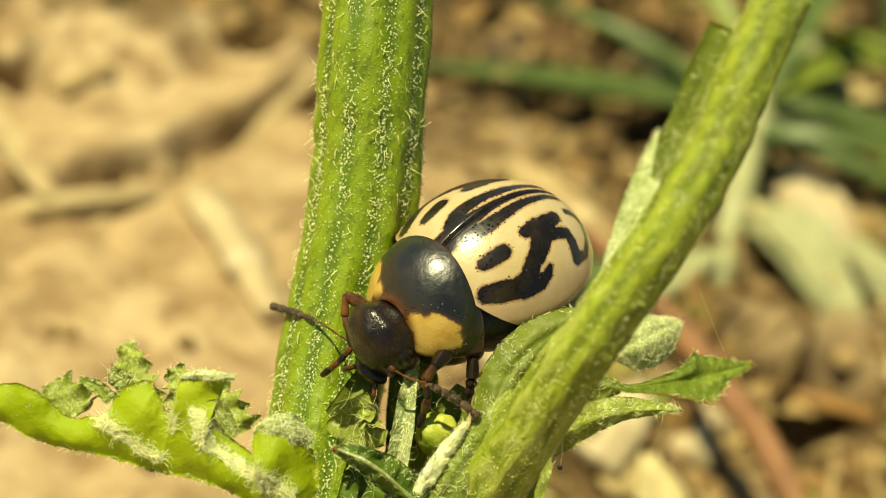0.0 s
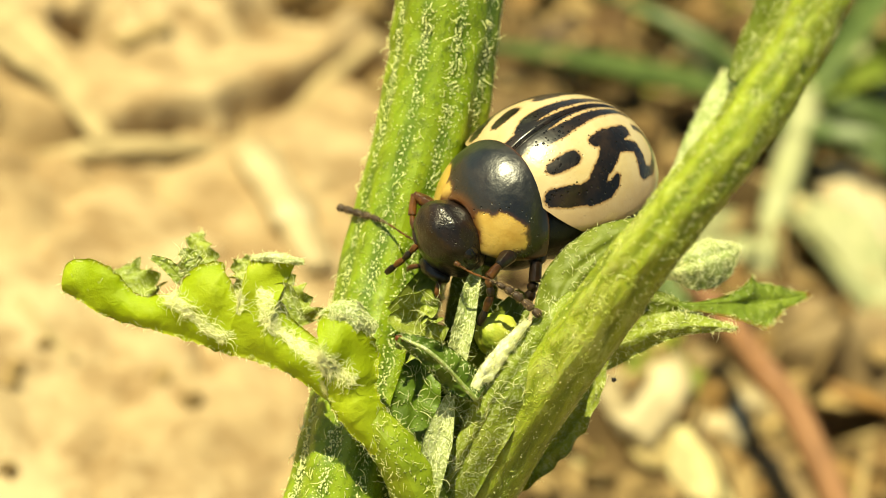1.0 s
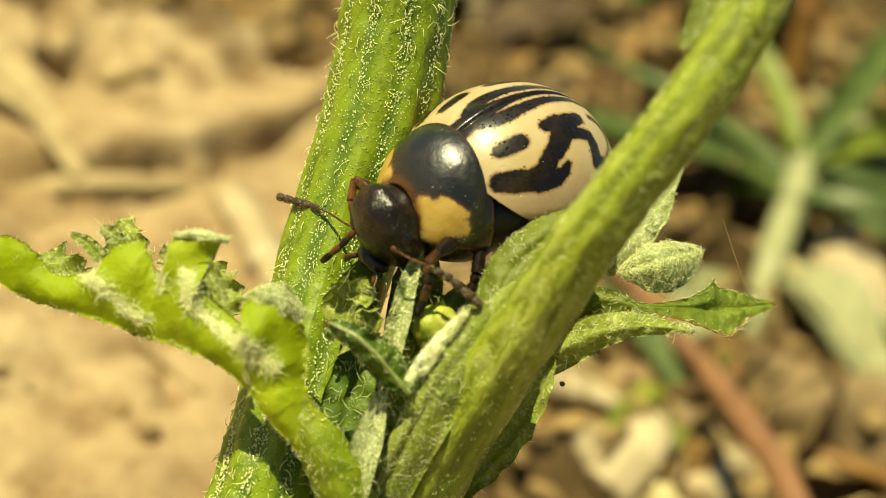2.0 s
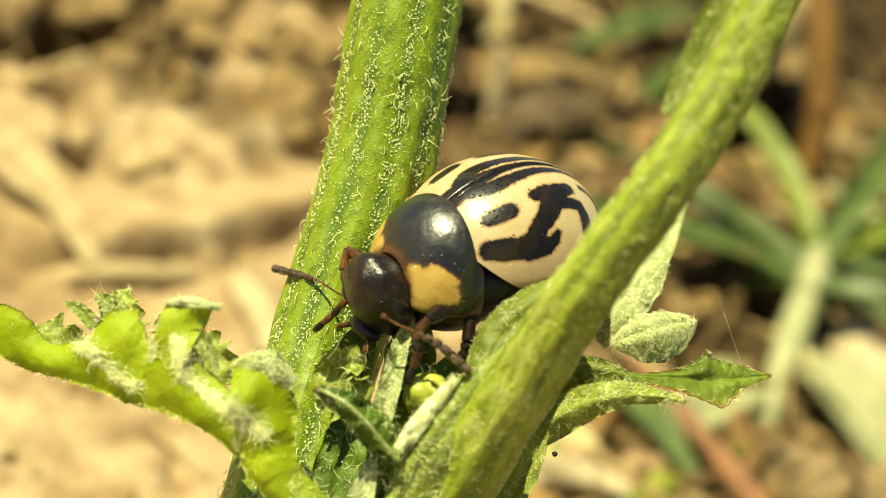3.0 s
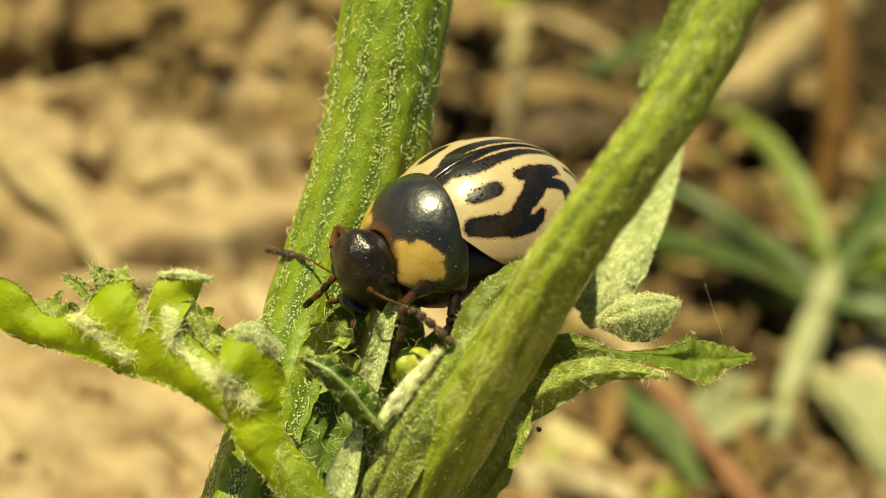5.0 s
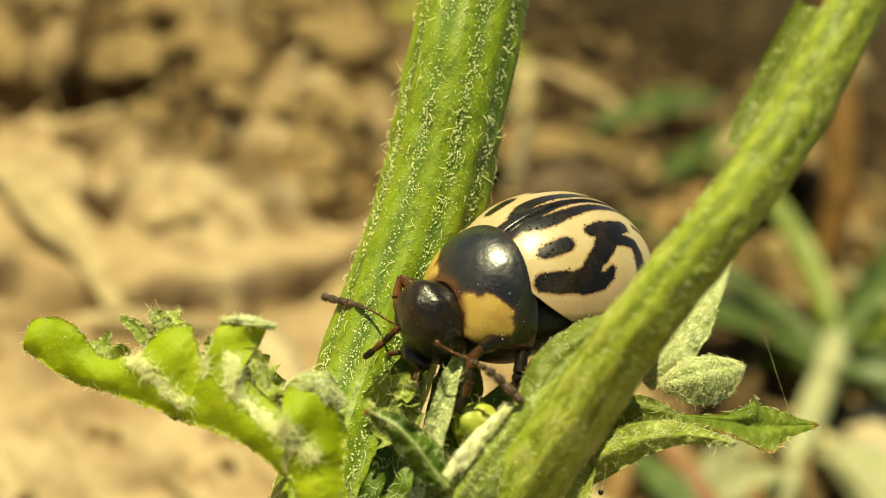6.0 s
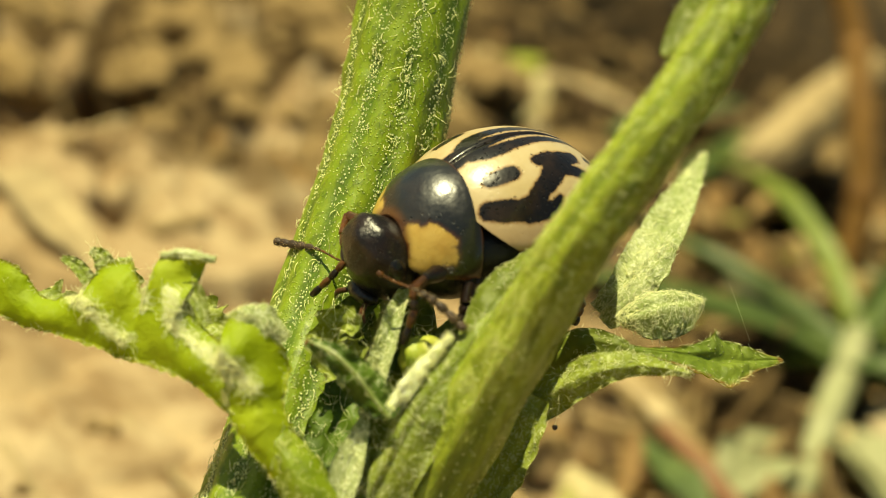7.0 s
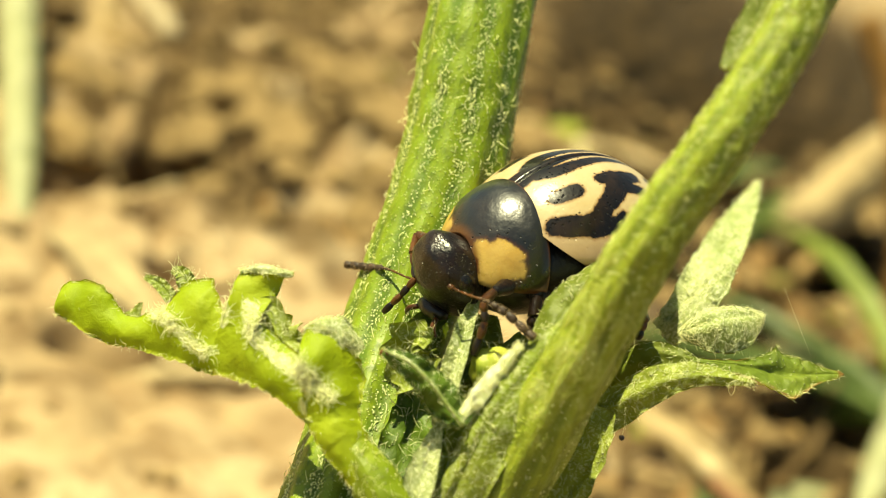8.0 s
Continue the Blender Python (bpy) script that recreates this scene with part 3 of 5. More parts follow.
def grid_spots(grid, count, rng, lo=0.0, hi=1.0, out=1.0, edge=0.0, one_side=0):
    """Points on a blade's surface grid, with normals and lengthwise directions."""
    rows, cols = grid.shape[:2]
    i = np.clip((lo + (hi - lo) * rng.random(count)) * (rows - 1), 0, rows - 1.001)
    u = rng.random(count)
    if edge:
        flip = rng.random(count) < 0.5 if not one_side else np.full(count, one_side < 0)
        u = np.where(rng.random(count) < edge, np.where(flip, u * 0.07, 1 - u * 0.07), u)
    j = np.clip(u * (cols - 1), 0, cols - 1.001)
    a, b = i.astype(int), j.astype(int)
    p, pi, pj = grid[a, b], grid[a + 1, b], grid[a, b + 1]
    root = p + (pi - p) * (i - a)[:, None] + (pj - p) * (j - b)[:, None]
    return root, unit(np.cross(pi - p, pj - p)) * out, unit(pi - p)


def hair_part(name, data, material, parent, label):
    ob = mesh_object(name, data[0], data[1], material, parent, label)
    return tagged(ob, kind="stuff")


# ---- ground ----
def smooth(a, b, x):
    f = min(1.0, max(0.0, (x - a) / (b - a)))
    return f * f * (3 - 2 * f)


def near_line(x, y, pts):
    """Distance to a bent line and the side on which the point lies."""
    best, side = 1e9, 1
    for (ax, ay), (bx, by) in zip(pts, pts[1:]):
        dx, dy = bx - ax, by - ay
        f = min(1, max(0, ((x - ax) * dx + (y - ay) * dy) / (dx * dx + dy * dy)))
        d = math.hypot(x - ax - f * dx, y - ay - f * dy)
        if d < best:
            best, side = d, (1 if dx * (y - ay) - dy * (x - ax) > 0 else -1)
    return best, side


LEDGE = [(-24, 28.5), (-19.0, 31.2), (-15.0, 35.6), (-13.0, 41.0), (-10.2, 49.0)]
HOLES = [(-24.6, 39.8, 1.4, 6.5), (-23.7, 52.1, 1.9, 6.0), (-29.0, 45.0, 1.5, 5.0), (-33.5, 51.0, 4.0, 4.0), (-36.0, 44.0, 3.0, 3.0), (-17.0, 47.5, 1.6, 1.5), (-5.0, 71.0, 4.0, 4.0), (-10.0, 62.0, 2.5, 2.5),
         (13.0, 84.0, 8.0, 4.0), (10.5, 70.0, 4.0, 2.5), (19.0, 34.0, 3.0, 2.0), (-40.0, 62.0, 5.0, 4.0), (-28.0, 66.0, 4.0, 3.0),
         (11.3, 94.8, 4.0, 8.0), (-13.0, 81.3, 3.5, 8.0), (13.0, 55.2, 2.2, 6.0), (3.1, 74.5, 2.6, 7.0), (-6.9, 70.9, 2.6, 7.0), (21.3, 36.9, 2.0, 6.0), (10.9, 36.9, 1.6, 5.0), (7.5, 64.6, 2.4, 7.0), (18.3, 34.6, 1.8, 5.0), (-5.5, 81.2, 3.0, 8.0), (8.9, 76.7, 2.8, 7.0), (10.6, 45.7, 1.8, 6.0)]

hole_rng = np.random.default_rng(8)
for _ in range(34):
    hole_size = hole_rng.uniform(0.8, 2.2)
    HOLES.append((hole_rng.uniform(-62, -2), hole_rng.uniform(47, 100), hole_size, hole_size * 3.6))


def looseness(x, y):
    """How far the crust is broken into rubble, 0 to 1."""
    wob = 5.0 * noise.noise(Vector((x * 0.06, y * 0.06, 4.0)))
    back = smooth(44.0, 53.0, y + wob + 0.12 * (x + 25))
    right = smooth(-6.0, 6.0, x + 0.6 * wob)
    return max(back, right * 0.8)


def ground_height(x, y):
    p = Vector((x, y, 0.0))
    far = smooth(150, 400, math.hypot(x, y))
    loose = looseness(x, y)
    h = 0.9 * noise.noise(p * 0.055) + 0.60 * noise.noise(p * 0.19) + 0.26 * noise.noise(p * 0.55) * (1 + loose)
    ridge = 1 - abs(noise.noise(p * 0.16 + Vector((3, 7, 1)))) * 2.2
    h += loose * (2.2 * (ridge - 0.4) + 1.2 * noise.noise(p * 0.33) + 0.45 * noise.noise(p * 0.9))
    cell = noise.voronoi(p * 0.16, distance_metric="DISTANCE", exponent=2.5)[0]
    h -= (1 - loose) * 0.9 * (1 - smooth(0.0, 0.10, cell[1] - cell[0])) * smooth(-0.1, 0.35, noise.noise(p * 0.05 + Vector((0, 0, 9))))
    for hx, hy, r, d in HOLES:
        q = math.hypot(x - hx, (y - hy) * 0.8) / r * (1 + 0.35 * noise.noise(p * 0.7))
        if q < 2:
            h -= d * (1 - smooth(0.35, 1.25, q))
    if x < 0 and 24 < y < 54:
        d, side = near_line(x + 0.9 * noise.noise(p * 0.35), y + 0.9 * noise.noise(p * 0.35 + Vector((5, 0, 0))), LEDGE)
        if d < 5:
            h += (0.8 if side > 0 else -0.5) * (1 - smooth(0.2, 4.5, d)) - 1.7 * (1 - smooth(0.2, 1.0, d))
    return h * (1 - far) + far * 2.0 * noise.noise(p * 0.01)


def spaced(lo, hi, step, reach):
    fine = list(np.arange(lo, hi + step * 0.5, step))
    out, d = [], step
    x = hi
    while x < reach:
        d *= 1.38
        x += d
        out.append(x)
    low, d = [], step
    x = lo
    while x > -reach:
        d *= 1.38
        x -= d
        low.append(x)
    return np.array(low[::-1] + fine + out)


def build_ground():
    xs, ys = spaced(-64.0, 40.0, 0.42, 60000.0), spaced(4.0, 150.0, 0.5, 60000.0)
    verts, loose, humus_shade = [], [], []
    for y in ys:
        for x in xs:
            verts.append((x, y, ground_height(x, y) if abs(x) < 3000 and abs(y) < 3000 else 0.0))
            # Mask of dark brown soil together with painted shade, right and behind.
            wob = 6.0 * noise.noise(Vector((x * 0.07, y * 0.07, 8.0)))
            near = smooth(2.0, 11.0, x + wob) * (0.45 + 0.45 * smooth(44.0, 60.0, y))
            humus_shade.append(max(near, smooth(56.0, 70.0, y + wob) * smooth(-22.0, -8.0, x + 0.2 * (y - 70) + wob)) * smooth(17.0, 26.0, y))
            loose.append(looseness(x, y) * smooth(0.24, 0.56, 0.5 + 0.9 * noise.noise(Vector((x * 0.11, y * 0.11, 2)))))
            far = smooth(120.0, 400.0, math.hypot(x, y))
            humus_shade[-1] = humus_shade[-1] * (1 - far) + 0.2 * far
            loose[-1] = loose[-1] * (1 - far) + 0.3 * far
    w = len(xs)
    j, i = np.meshgrid(np.arange(len(ys) - 1), np.arange(w - 1), indexing="ij")
    a = (j * w + i).ravel()
    faces = np.stack([a, a + 1, a + w + 1, a + w], 1)
    ob = mesh_object("ground", verts, faces, MAT["soil"], attrs={"loose": loose, "humus_shade": humus_shade})
    return tagged(ob, "dry tan cracked soil, crusted in front and crumbled behind", "ground", kind="structure")


build_ground()


def lump_mesh(rng, size, rough=0.5):
    v, f = blob_data((0, 0, 0), np.diag(size), 6, 9, rough, 1.6, rng.uniform(0, 50))
    return v, f


def build_crumbs():
    rng = np.random.default_rng(5)
    verts, faces, base = [], [], 0
    done = 0
    while done < 2600:
        x, y = rng.uniform(-62, 38), 8 + 120 * rng.random() ** 1.3
        loose = looseness(x, y)
        if rng.random() > 0.10 + 0.9 * loose:
            continue
        r = rng.uniform(0.15, 0.45) * (1 + 1.7 * loose * rng.random() ** 3)
        v, f = lump_mesh(rng, (r * rng.uniform(0.8, 1.5), r, r * rng.uniform(0.5, 0.9)), 0.7)
        a = rng.uniform(0, 6.28)
        rot = np.array([[math.cos(a), -math.sin(a), 0], [math.sin(a), math.cos(a), 0], [0, 0, 1]])
        v = v @ rot.T + (x, y, ground_height(x, y) + r * 0.25)
        verts.append(v)
        faces += [tuple(base + k for k in q) for q in f]
        base += len(v)
        done += 1
    ob = mesh_object("soil_crumbs", np.concatenate(verts), faces, MAT["crumb"])
    return tagged(ob, "loose tan soil crumbs scattered on the ground", "soil crumbs", kind="stuff")


build_crumbs()


def clod(x, y, size, seed, squash=0.6):
    rng = np.random.default_rng(seed)
    v, f = blob_data((0, 0, 0), np.diag((size * rng.uniform(0.9, 1.4), size, size * squash)), 18, 26, 0.7, 1.7, seed * 1.3)
    v = v + 0.06 * size * np.array([noise.noise(Vector(p) * (4.0 / size)) for p in v])[:, None] * unit(v)
    a = rng.uniform(0, 6.28)
    rot = np.array([[math.cos(a), -math.sin(a), 0], [math.sin(a), math.cos(a), 0], [0, 0, 1]])
    ob = mesh_object("soil_clod", v @ rot.T, f, MAT["crumb"])
    ob.location = Vector((x, y, ground_height(x, y) + size * squash * 0.25)) * MM
    return tagged(ob, "rough tan soil clod lying on broken crust", "clod", "soil clods on the ground")


# ---- litter on the ground ----
def ground_stick(name, label, category, group, pts, radius, material, sides=10, rise=None, taper=0.6, flat=0.6):
    """A dry piece that follows the ground between the given plan points."""
    top = []
    for k, (x, y) in enumerate(pts):
        lift = rise[k] if rise else 0.0
        top.append((x, y, ground_height(x, y) + radius * flat * 0.8 + lift))
    base = top[0]
    ob = thing(name, label, category, group, base)
    local = [tuple(np.subtract(p, base)) for p in top]
    radii = [radius * (1 - (1 - taper) * k / (len(pts) - 1)) for k in range(len(pts))]
    tube("stalk", local, radii, material, ob, rings=16, sides=sides, rough=0.16, seed=base[0], hint=(0, 0, 1), flat=1.0 / max(flat, 0.3))
    path, r = spline(local, 16, radii)
    tube("joint", [tuple(path[k]) for k in (8, 9, 10)], [r[8] * 1.02, r[9] * 1.16, r[10] * 1.02], material, ob, rings=5, sides=sides, hint=(0, 0, 1), flat=1.0 / max(flat, 0.3))
    return ob


def leaf_thing(name, label, category, group, pts, widths, top, low, face=(0, 0, 1), at=None, part_name="blade", **kw):
    base = at or pts[0]
    ob = thing(name, label, category, group, base)
    v, f, s, _ = blade_data([tuple(np.subtract(p, base)) for p in pts], widths, face, **kw)
    mesh_object(part_name, v, f, [top, low], ob, slots=s)
    line = [tuple(np.subtract(p, base) + np.array((0, 0, -0.05 * max(widths)))) for p in pts]
    tube("midrib", line, [0.10 * max(widths), 0.08 * max(widths)] + [0.05 * max(widths)] * (len(pts) - 2), low, ob, rings=20, sides=8, hint=(0, 0, 1))
    return ob


for k, (x, y, size) in enumerate([(-33, 56, 2.6), (-26.5, 57, 2.2), (-19, 55, 2.0), (-38, 49, 2.4), (-13, 58, 1.9), (-30, 62, 3.0), (-21, 64, 2.4), (-43, 58, 3.2), (-14.5, 69, 2.6), (-36, 68, 3.0),
                                 (-25, 75, 3.2), (-7, 76, 2.2), (-48, 70, 3.6), (-28.5, 50.5, 1.5), (-12, 52.5, 1.3), (-8.5, 45, 0.9), (0.5, 66, 1.6), (4, 79, 2.0), (25, 82, 2.4), (19.5, 76, 1.5),
                                 (4.0, 31.0, 0.9), (8.5, 28.0, 0.8), (11.5, 43.5, 1.0), (-33.0, 27.5, 1.2), (-4, 96, 3.5), (-16, 86, 3.2), (-34, 84, 4.0), (13, 110, 4.0), (29, 100, 4.0)]):
    clod(x, y, size, 11 + k)

LYING = "dry straws on the ground"
STRAW = "dry tan straw lying on bare soil"
for pts, r, mat in (
    ([(-14.2, 23.0), (-11.0, 21.4), (-7.8, 19.8)], 0.16, "flake"),
    ([(-16.6, 17.8), (-15.0, 17.0), (-13.3, 16.2)], 0.15, "flake"),
    ([(-41.5, 33.5), (-36, 34.4), (-31.5, 34.8)], 0.45, "straw"),
    ([(-12.4, 34.0), (-10.4, 31.4), (-8.4, 28.8), (-6.4, 26.4)], 0.75, "pale"),
    ([(-22.2, 38.5), (-20.8, 42.5)], 0.40, "straw"),
    ([(-41, 47), (-36, 46.5), (-29.5, 48.0)], 0.40, "straw"),
    ([(-53.1, 80.6), (-46.0, 74.7)], 0.9, "pale"),
    ([(-54.6, 77.4), (-44.3, 61.3), (-39.8, 52.4)], 0.9, "straw"),
    ([(2.2, 46.2), (6.0, 43.4), (10.5, 41.2)], 0.75, "straw"),
    ([(-1.0, 60), (3.5, 64.5), (7.5, 72)], 0.5, "brown"),
    ([(-3.0, 72), (2.0, 76), (9.0, 77)], 0.7, "straw"),
    ([(-9.0, 81), (-2.0, 84), (6.0, 83.0)], 0.8, "straw"),
    ([(3.2, 27.4), (6.0, 29.4), (8.6, 29.8)], 0.65, "pale"),
    ([(9.0, 24.5), (10.2, 27.4), (10.6, 30.5)], 0.85, "pale"),
    ([(7.0, 26.0), (9.4, 24.8)], 0.6, "pale"),
    ([(23.0, 52.0), (27.0, 57.0), (28.5, 62.0)], 0.9, "straw"),
    ([(10.0, 57.0), (13.5, 53.0), (15.0, 50.0)], 0.35, "straw"),
    ([(24.0, 36.0), (20.0, 38.0), (15.5, 37.0)], 0.40, "brown"),
    ([(12.0, 96), (18.0, 92), (26.0, 95)], 0.8, "straw"),
    ([(-20.0, 92), (-10.0, 96), (1.0, 94)], 0.9, "straw"),
    ([(-2.5, 52.5), (1.5, 54.5), (3.5, 60)], 0.4, "straw"),
    ([(20.5, 28.0), (17.5, 31.0), (13.0, 31.5)], 0.4, "straw"),
    ([(13.5, 27.0), (14.5, 30.5), (16.5, 33.0)], 0.75, "pale"),
):
    ground_stick("straw", STRAW, "straw", LYING, pts, r, MAT[mat])


ground_stick("dry_root", "pale dry root lying along a crack in the crust", "root", "", [(-21.5, 29.4), (-18.4, 30.0), (-15.3, 32.6), (-13.8, 36.3), (-12.5, 41.0), (-11.4, 46.0), (-10.1, 50.3)], 0.55, MAT["flake"], taper=0.8, flat=0.8)


def litter_stuff():
    """Short bits of dead stems, too many to count."""
    rng = np.random.default_rng(21)
    verts, faces, base = [], [], 0
    for k in range(620):
        x, y = rng.uniform(-2, 34), rng.uniform(22, 110)
        if rng.random() < 0.25:
            x, y = rng.uniform(-45, 0), rng.uniform(50, 110)
        a, ln, r = rng.uniform(0, 6.28), rng.uniform(1.0, 4.5), rng.uniform(0.10, 0.38)
        d = np.array([math.cos(a), math.sin(a)])
        pts = []
        for f in (-0.5, 0.0, 0.5):
            q = np.array([x, y]) + d * ln * f + rng.normal(0, 0.2, 2)
            pts.append((q[0], q[1], ground_height(*q) + r * 0.8 + rng.uniform(0, 0.7)))
        v, f, _, _ = tube_data(pts, [r, r, r * 0.7], rings=5, sides=6, hint=(0, 0, 1))
        verts.append(v)
        faces += [tuple(base + i for i in q) for q in f]
        base += len(v)
    n = Nodes("plant_litter", 0.8, 0.2)
    n.color(n.mix(n.ramp(n.noise(0.8, 4), 0.3, 0.7, 0.0, 0.5), n.mix(n.island(), (0.136, 0.081, 0.031), (0.409, 0.298, 0.143)), (0.155, 0.093, 0.043)))
    ob = mesh_object("plant_litter", np.concatenate(verts), faces, n.mat)
    return tagged(ob, "broken dry stem bits strewn over dark soil", "plant litter", kind="stuff")


litter_stuff()


def litter_flakes():
    """Torn bits of dead leaf, cupped and tipped every way, too many to count."""
    rng = np.random.default_rng(33)
    verts, faces, base = [], [], 0
    for k in range(420):
        x, y = rng.uniform(1, 36), 22 + 78 * rng.random() ** 1.2
        if rng.random() < 0.22:
            x, y = rng.uniform(-40, 2), rng.uniform(52, 105)
        size = rng.uniform(0.35, 1.35) * (0.8 + y / 130)
        a, tip, lean = rng.uniform(0, 6.28), rng.normal(0, 0.45), rng.normal(0, 0.45)
        grid, n = [], 5
        for i in range(n + 1):
            for j in range(n + 1):
                u, v = 2 * i / n - 1, 2 * j / n - 1
                edge = 1 + 0.35 * noise.noise(Vector((u * 1.7 + k, v * 1.7, k * 0.37)))
                px, py = u * size * edge * 1.5 * (1 - 0.25 * v * v), v * size * edge * 0.8 * (1 - 0.35 * u * u)
                pz = 0.35 * size * (0.6 * u * u - 0.8 * v * v) + 0.25 * size * noise.noise(Vector((u * 2 + k, v * 2, 5.0)))
                px, pz = px * math.cos(tip) - pz * math.sin(tip), px * math.sin(tip) + pz * math.cos(tip)
                py, pz = py * math.cos(lean) - pz * math.sin(lean), py * math.sin(lean) + pz * math.cos(lean)
                grid.append((px * math.cos(a) - py * math.sin(a), px * math.sin(a) + py * math.cos(a), pz))
        top = np.array(grid) + (x, y, ground_height(x, y) + size * 0.35)
        m = len(top)
        verts += [top, top - (0, 0, 0.08)]
        w = n + 1
        for i in range(n):
            for j in range(n):
                q = (i * w + j, (i + 1) * w + j, (i + 1) * w + j + 1, i * w + j + 1)
                faces += [tuple(base + p for p in q), tuple(base + m + p for p in reversed(q))]
        ring = [j for j in range(n)] + [i * w + n for i in range(n)] + [n * w + j for j in range(n, 0, -1)] + [i * w for i in range(n, 0, -1)]
        faces += [(base + p, base + q, base + m + q, base + m + p) for p, q in zip(ring, ring[1:] + ring[:1])]
        base += 2 * m
    n = Nodes("torn_leaf_bits", 0.7, 0.3)
    pick = n.island()
    c = n.mix(n.ramp(pick, 0.10, 0.40), (0.10, 0.055, 0.022), (0.34, 0.20, 0.075))
    c = n.mix(n.ramp(pick, 0.45, 0.60), c, (0.48, 0.33, 0.14))
    c = n.mix(n.ramp(pick, 0.70, 0.80), c, (0.60, 0.50, 0.26))
    c = n.mix(n.ramp(pick, 0.88, 0.92), c, (0.34, 0.37, 0.055))
    n.color(n.mix(n.ramp(n.noise(0.7, 4), 0.40, 0.70, 0.0, 0.5), c, (0.14, 0.08, 0.035)))
    n.bump(n.noise(1.2, 4), 0.15, 0.6)
    n.translucent(0.2)
    ob = mesh_object("leaf_litter", np.concatenate(verts), faces, n.mat)
    return tagged(ob, "torn tan, cream and yellow-green leaf bits on dark soil", "leaf litter", kind="stuff")


litter_flakes()


def upright(name, label, category, pts, radii, material, part_name="stalk", **kw):
    base = pts[-1]
    ob = thing(name, label, category, "", base)
    local = [tuple(np.subtract(p, base)) for p in pts]
    tube(part_name, local, radii, material, ob, **kw)
    path, r = spline(local, 30, radii)
    for k in (9, 21):
        tube("joint", [tuple(path[k - 1]), tuple(path[k]), tuple(path[k + 1])], [r[k] * 0.98, r[k] * 1.13, r[k] * 0.98], material, ob, rings=7, sides=12, flat=kw["flat"] if "flat" in kw else 1.0)
    return ob


upright("straw_chip", "thick pale broken straw chip leaning up from litter", "straw", [(13.4, 103.5, 11.5), (10.4, 97.6, 7.0), (8.0, 92.4, 3.4), (5.2, 87.6, 0.6)], [2.4, 2.8, 2.9, 2.0], MAT["flake"], rings=18, sides=14, rough=0.25, flat=0.9)
upright("dry_stalk", "orange-brown dry stalk standing in the weeds", "stalk", [(5.3, 90.8, 21.0), (9.6, 89.4, 16.1), (12.9, 86.0, 11.0), (15.8, 83.5, 5.0), (17.0, 82.0, -1.0)], [1.1, 1.1, 1.2, 1.2, 1.3], MAT["brown"], rings=24, sides=12, rough=0.1)
upright("straw_stub", "short pale straw stub standing upright in soil", "straw", [(-8.9, 71.0, 4.2), (-8.2, 70.0, 2.2), (-7.2, 68.8, -1.0)], [0.55, 0.65, 0.7], MAT["pale"], rings=10, sides=8, rough=0.1)
upright("pale_stalk", "pale grey-green grass stalk leaning over bare soil", "stalk", [(-58.0, 66.4, 9.9), (-48.6, 55.7, 5.2), (-43.6, 49.6, 3.7), (-36.2, 40.7, 1.2), (-31.4, 34.8, -0.8)], [1.5, 1.35, 1.25, 1.0, 0.3], MAT["glassy"], rings=24, sides=12, ribs=9, rib_depth=0.08)
upright("red_stalk", "reddish dry stalk slanting through the litter", "stalk", [(11.2, 30.6, 4.6), (13.0, 26.6, 5.4), (15.2, 23.2, 5.4), (19.5, 17.0, 3.0), (22.0, 13.0, -0.8)], [0.55, 0.62, 0.62, 0.6, 0.6], MAT["red"], rings=24, sides=10, rough=0.12)
upright("red_stalk", "pinkish dead stalk lying over weed leaves", "stalk", [(7.0, 41.2, 1.2), (10.0, 38.0, 1.4), (14.2, 34.2, 1.0), (17.0, 31.5, 0.2)], [0.4, 0.6, 0.6, 0.5], MAT["red"], rings=18, sides=10, rough=0.15)
leaf_thing("dry_flake", "broad pale dry leaf flake lying on crust", "dry leaf", "", [(-30.0, 37.0, 0.5), (-26.2, 34.6, 0.7), (-22.4, 32.6, 0.5), (-18.6, 29.8, 0.2)], [1.4, 1.7, 1.0, 0.4], MAT["flake"], MAT["flake"], cup=0.15, ruffle=0.12, waves=2, thick=0.2, seed=3)
leaf_thing("seed_husk", "pale yellow dry seed husk lying among weeds", "husk", "", [(19.4, 56.6, 1.2), (21.3, 54.0, 1.9), (23.2, 50.4, 1.0)], [1.5, 2.9, 1.0], MAT["pale"], MAT["straw"], cup=-0.7, ruffle=0.05, thick=0.5, seed=4)
leaf_thing("dead_leaf", "grey-brown dead leaf curled on the soil", "dry leaf", "dead leaves", [(-6.0, 63.0, 1.0), (-3.4, 68.0, 2.6), (-1.0, 74.0, 2.2)], [1.2, 2.4, 0.7], MAT["mould"], MAT["mould"], cup=0.5, ruffle=0.2, thick=0.25, seed=5)
leaf_thing("dead_leaf", "grey-brown dead leaf curled on the soil", "dry leaf", "dead leaves", [(-2.0, 57.0, 0.8), (2.5, 60.0, 1.7), (7.5, 61.0, 0.9)], [0.8, 1.9, 0.6], MAT["mould"], MAT["mould"], cup=0.4, ruffle=0.2, thick=0.25, seed=6)
WEED = "weed leaves on the ground"
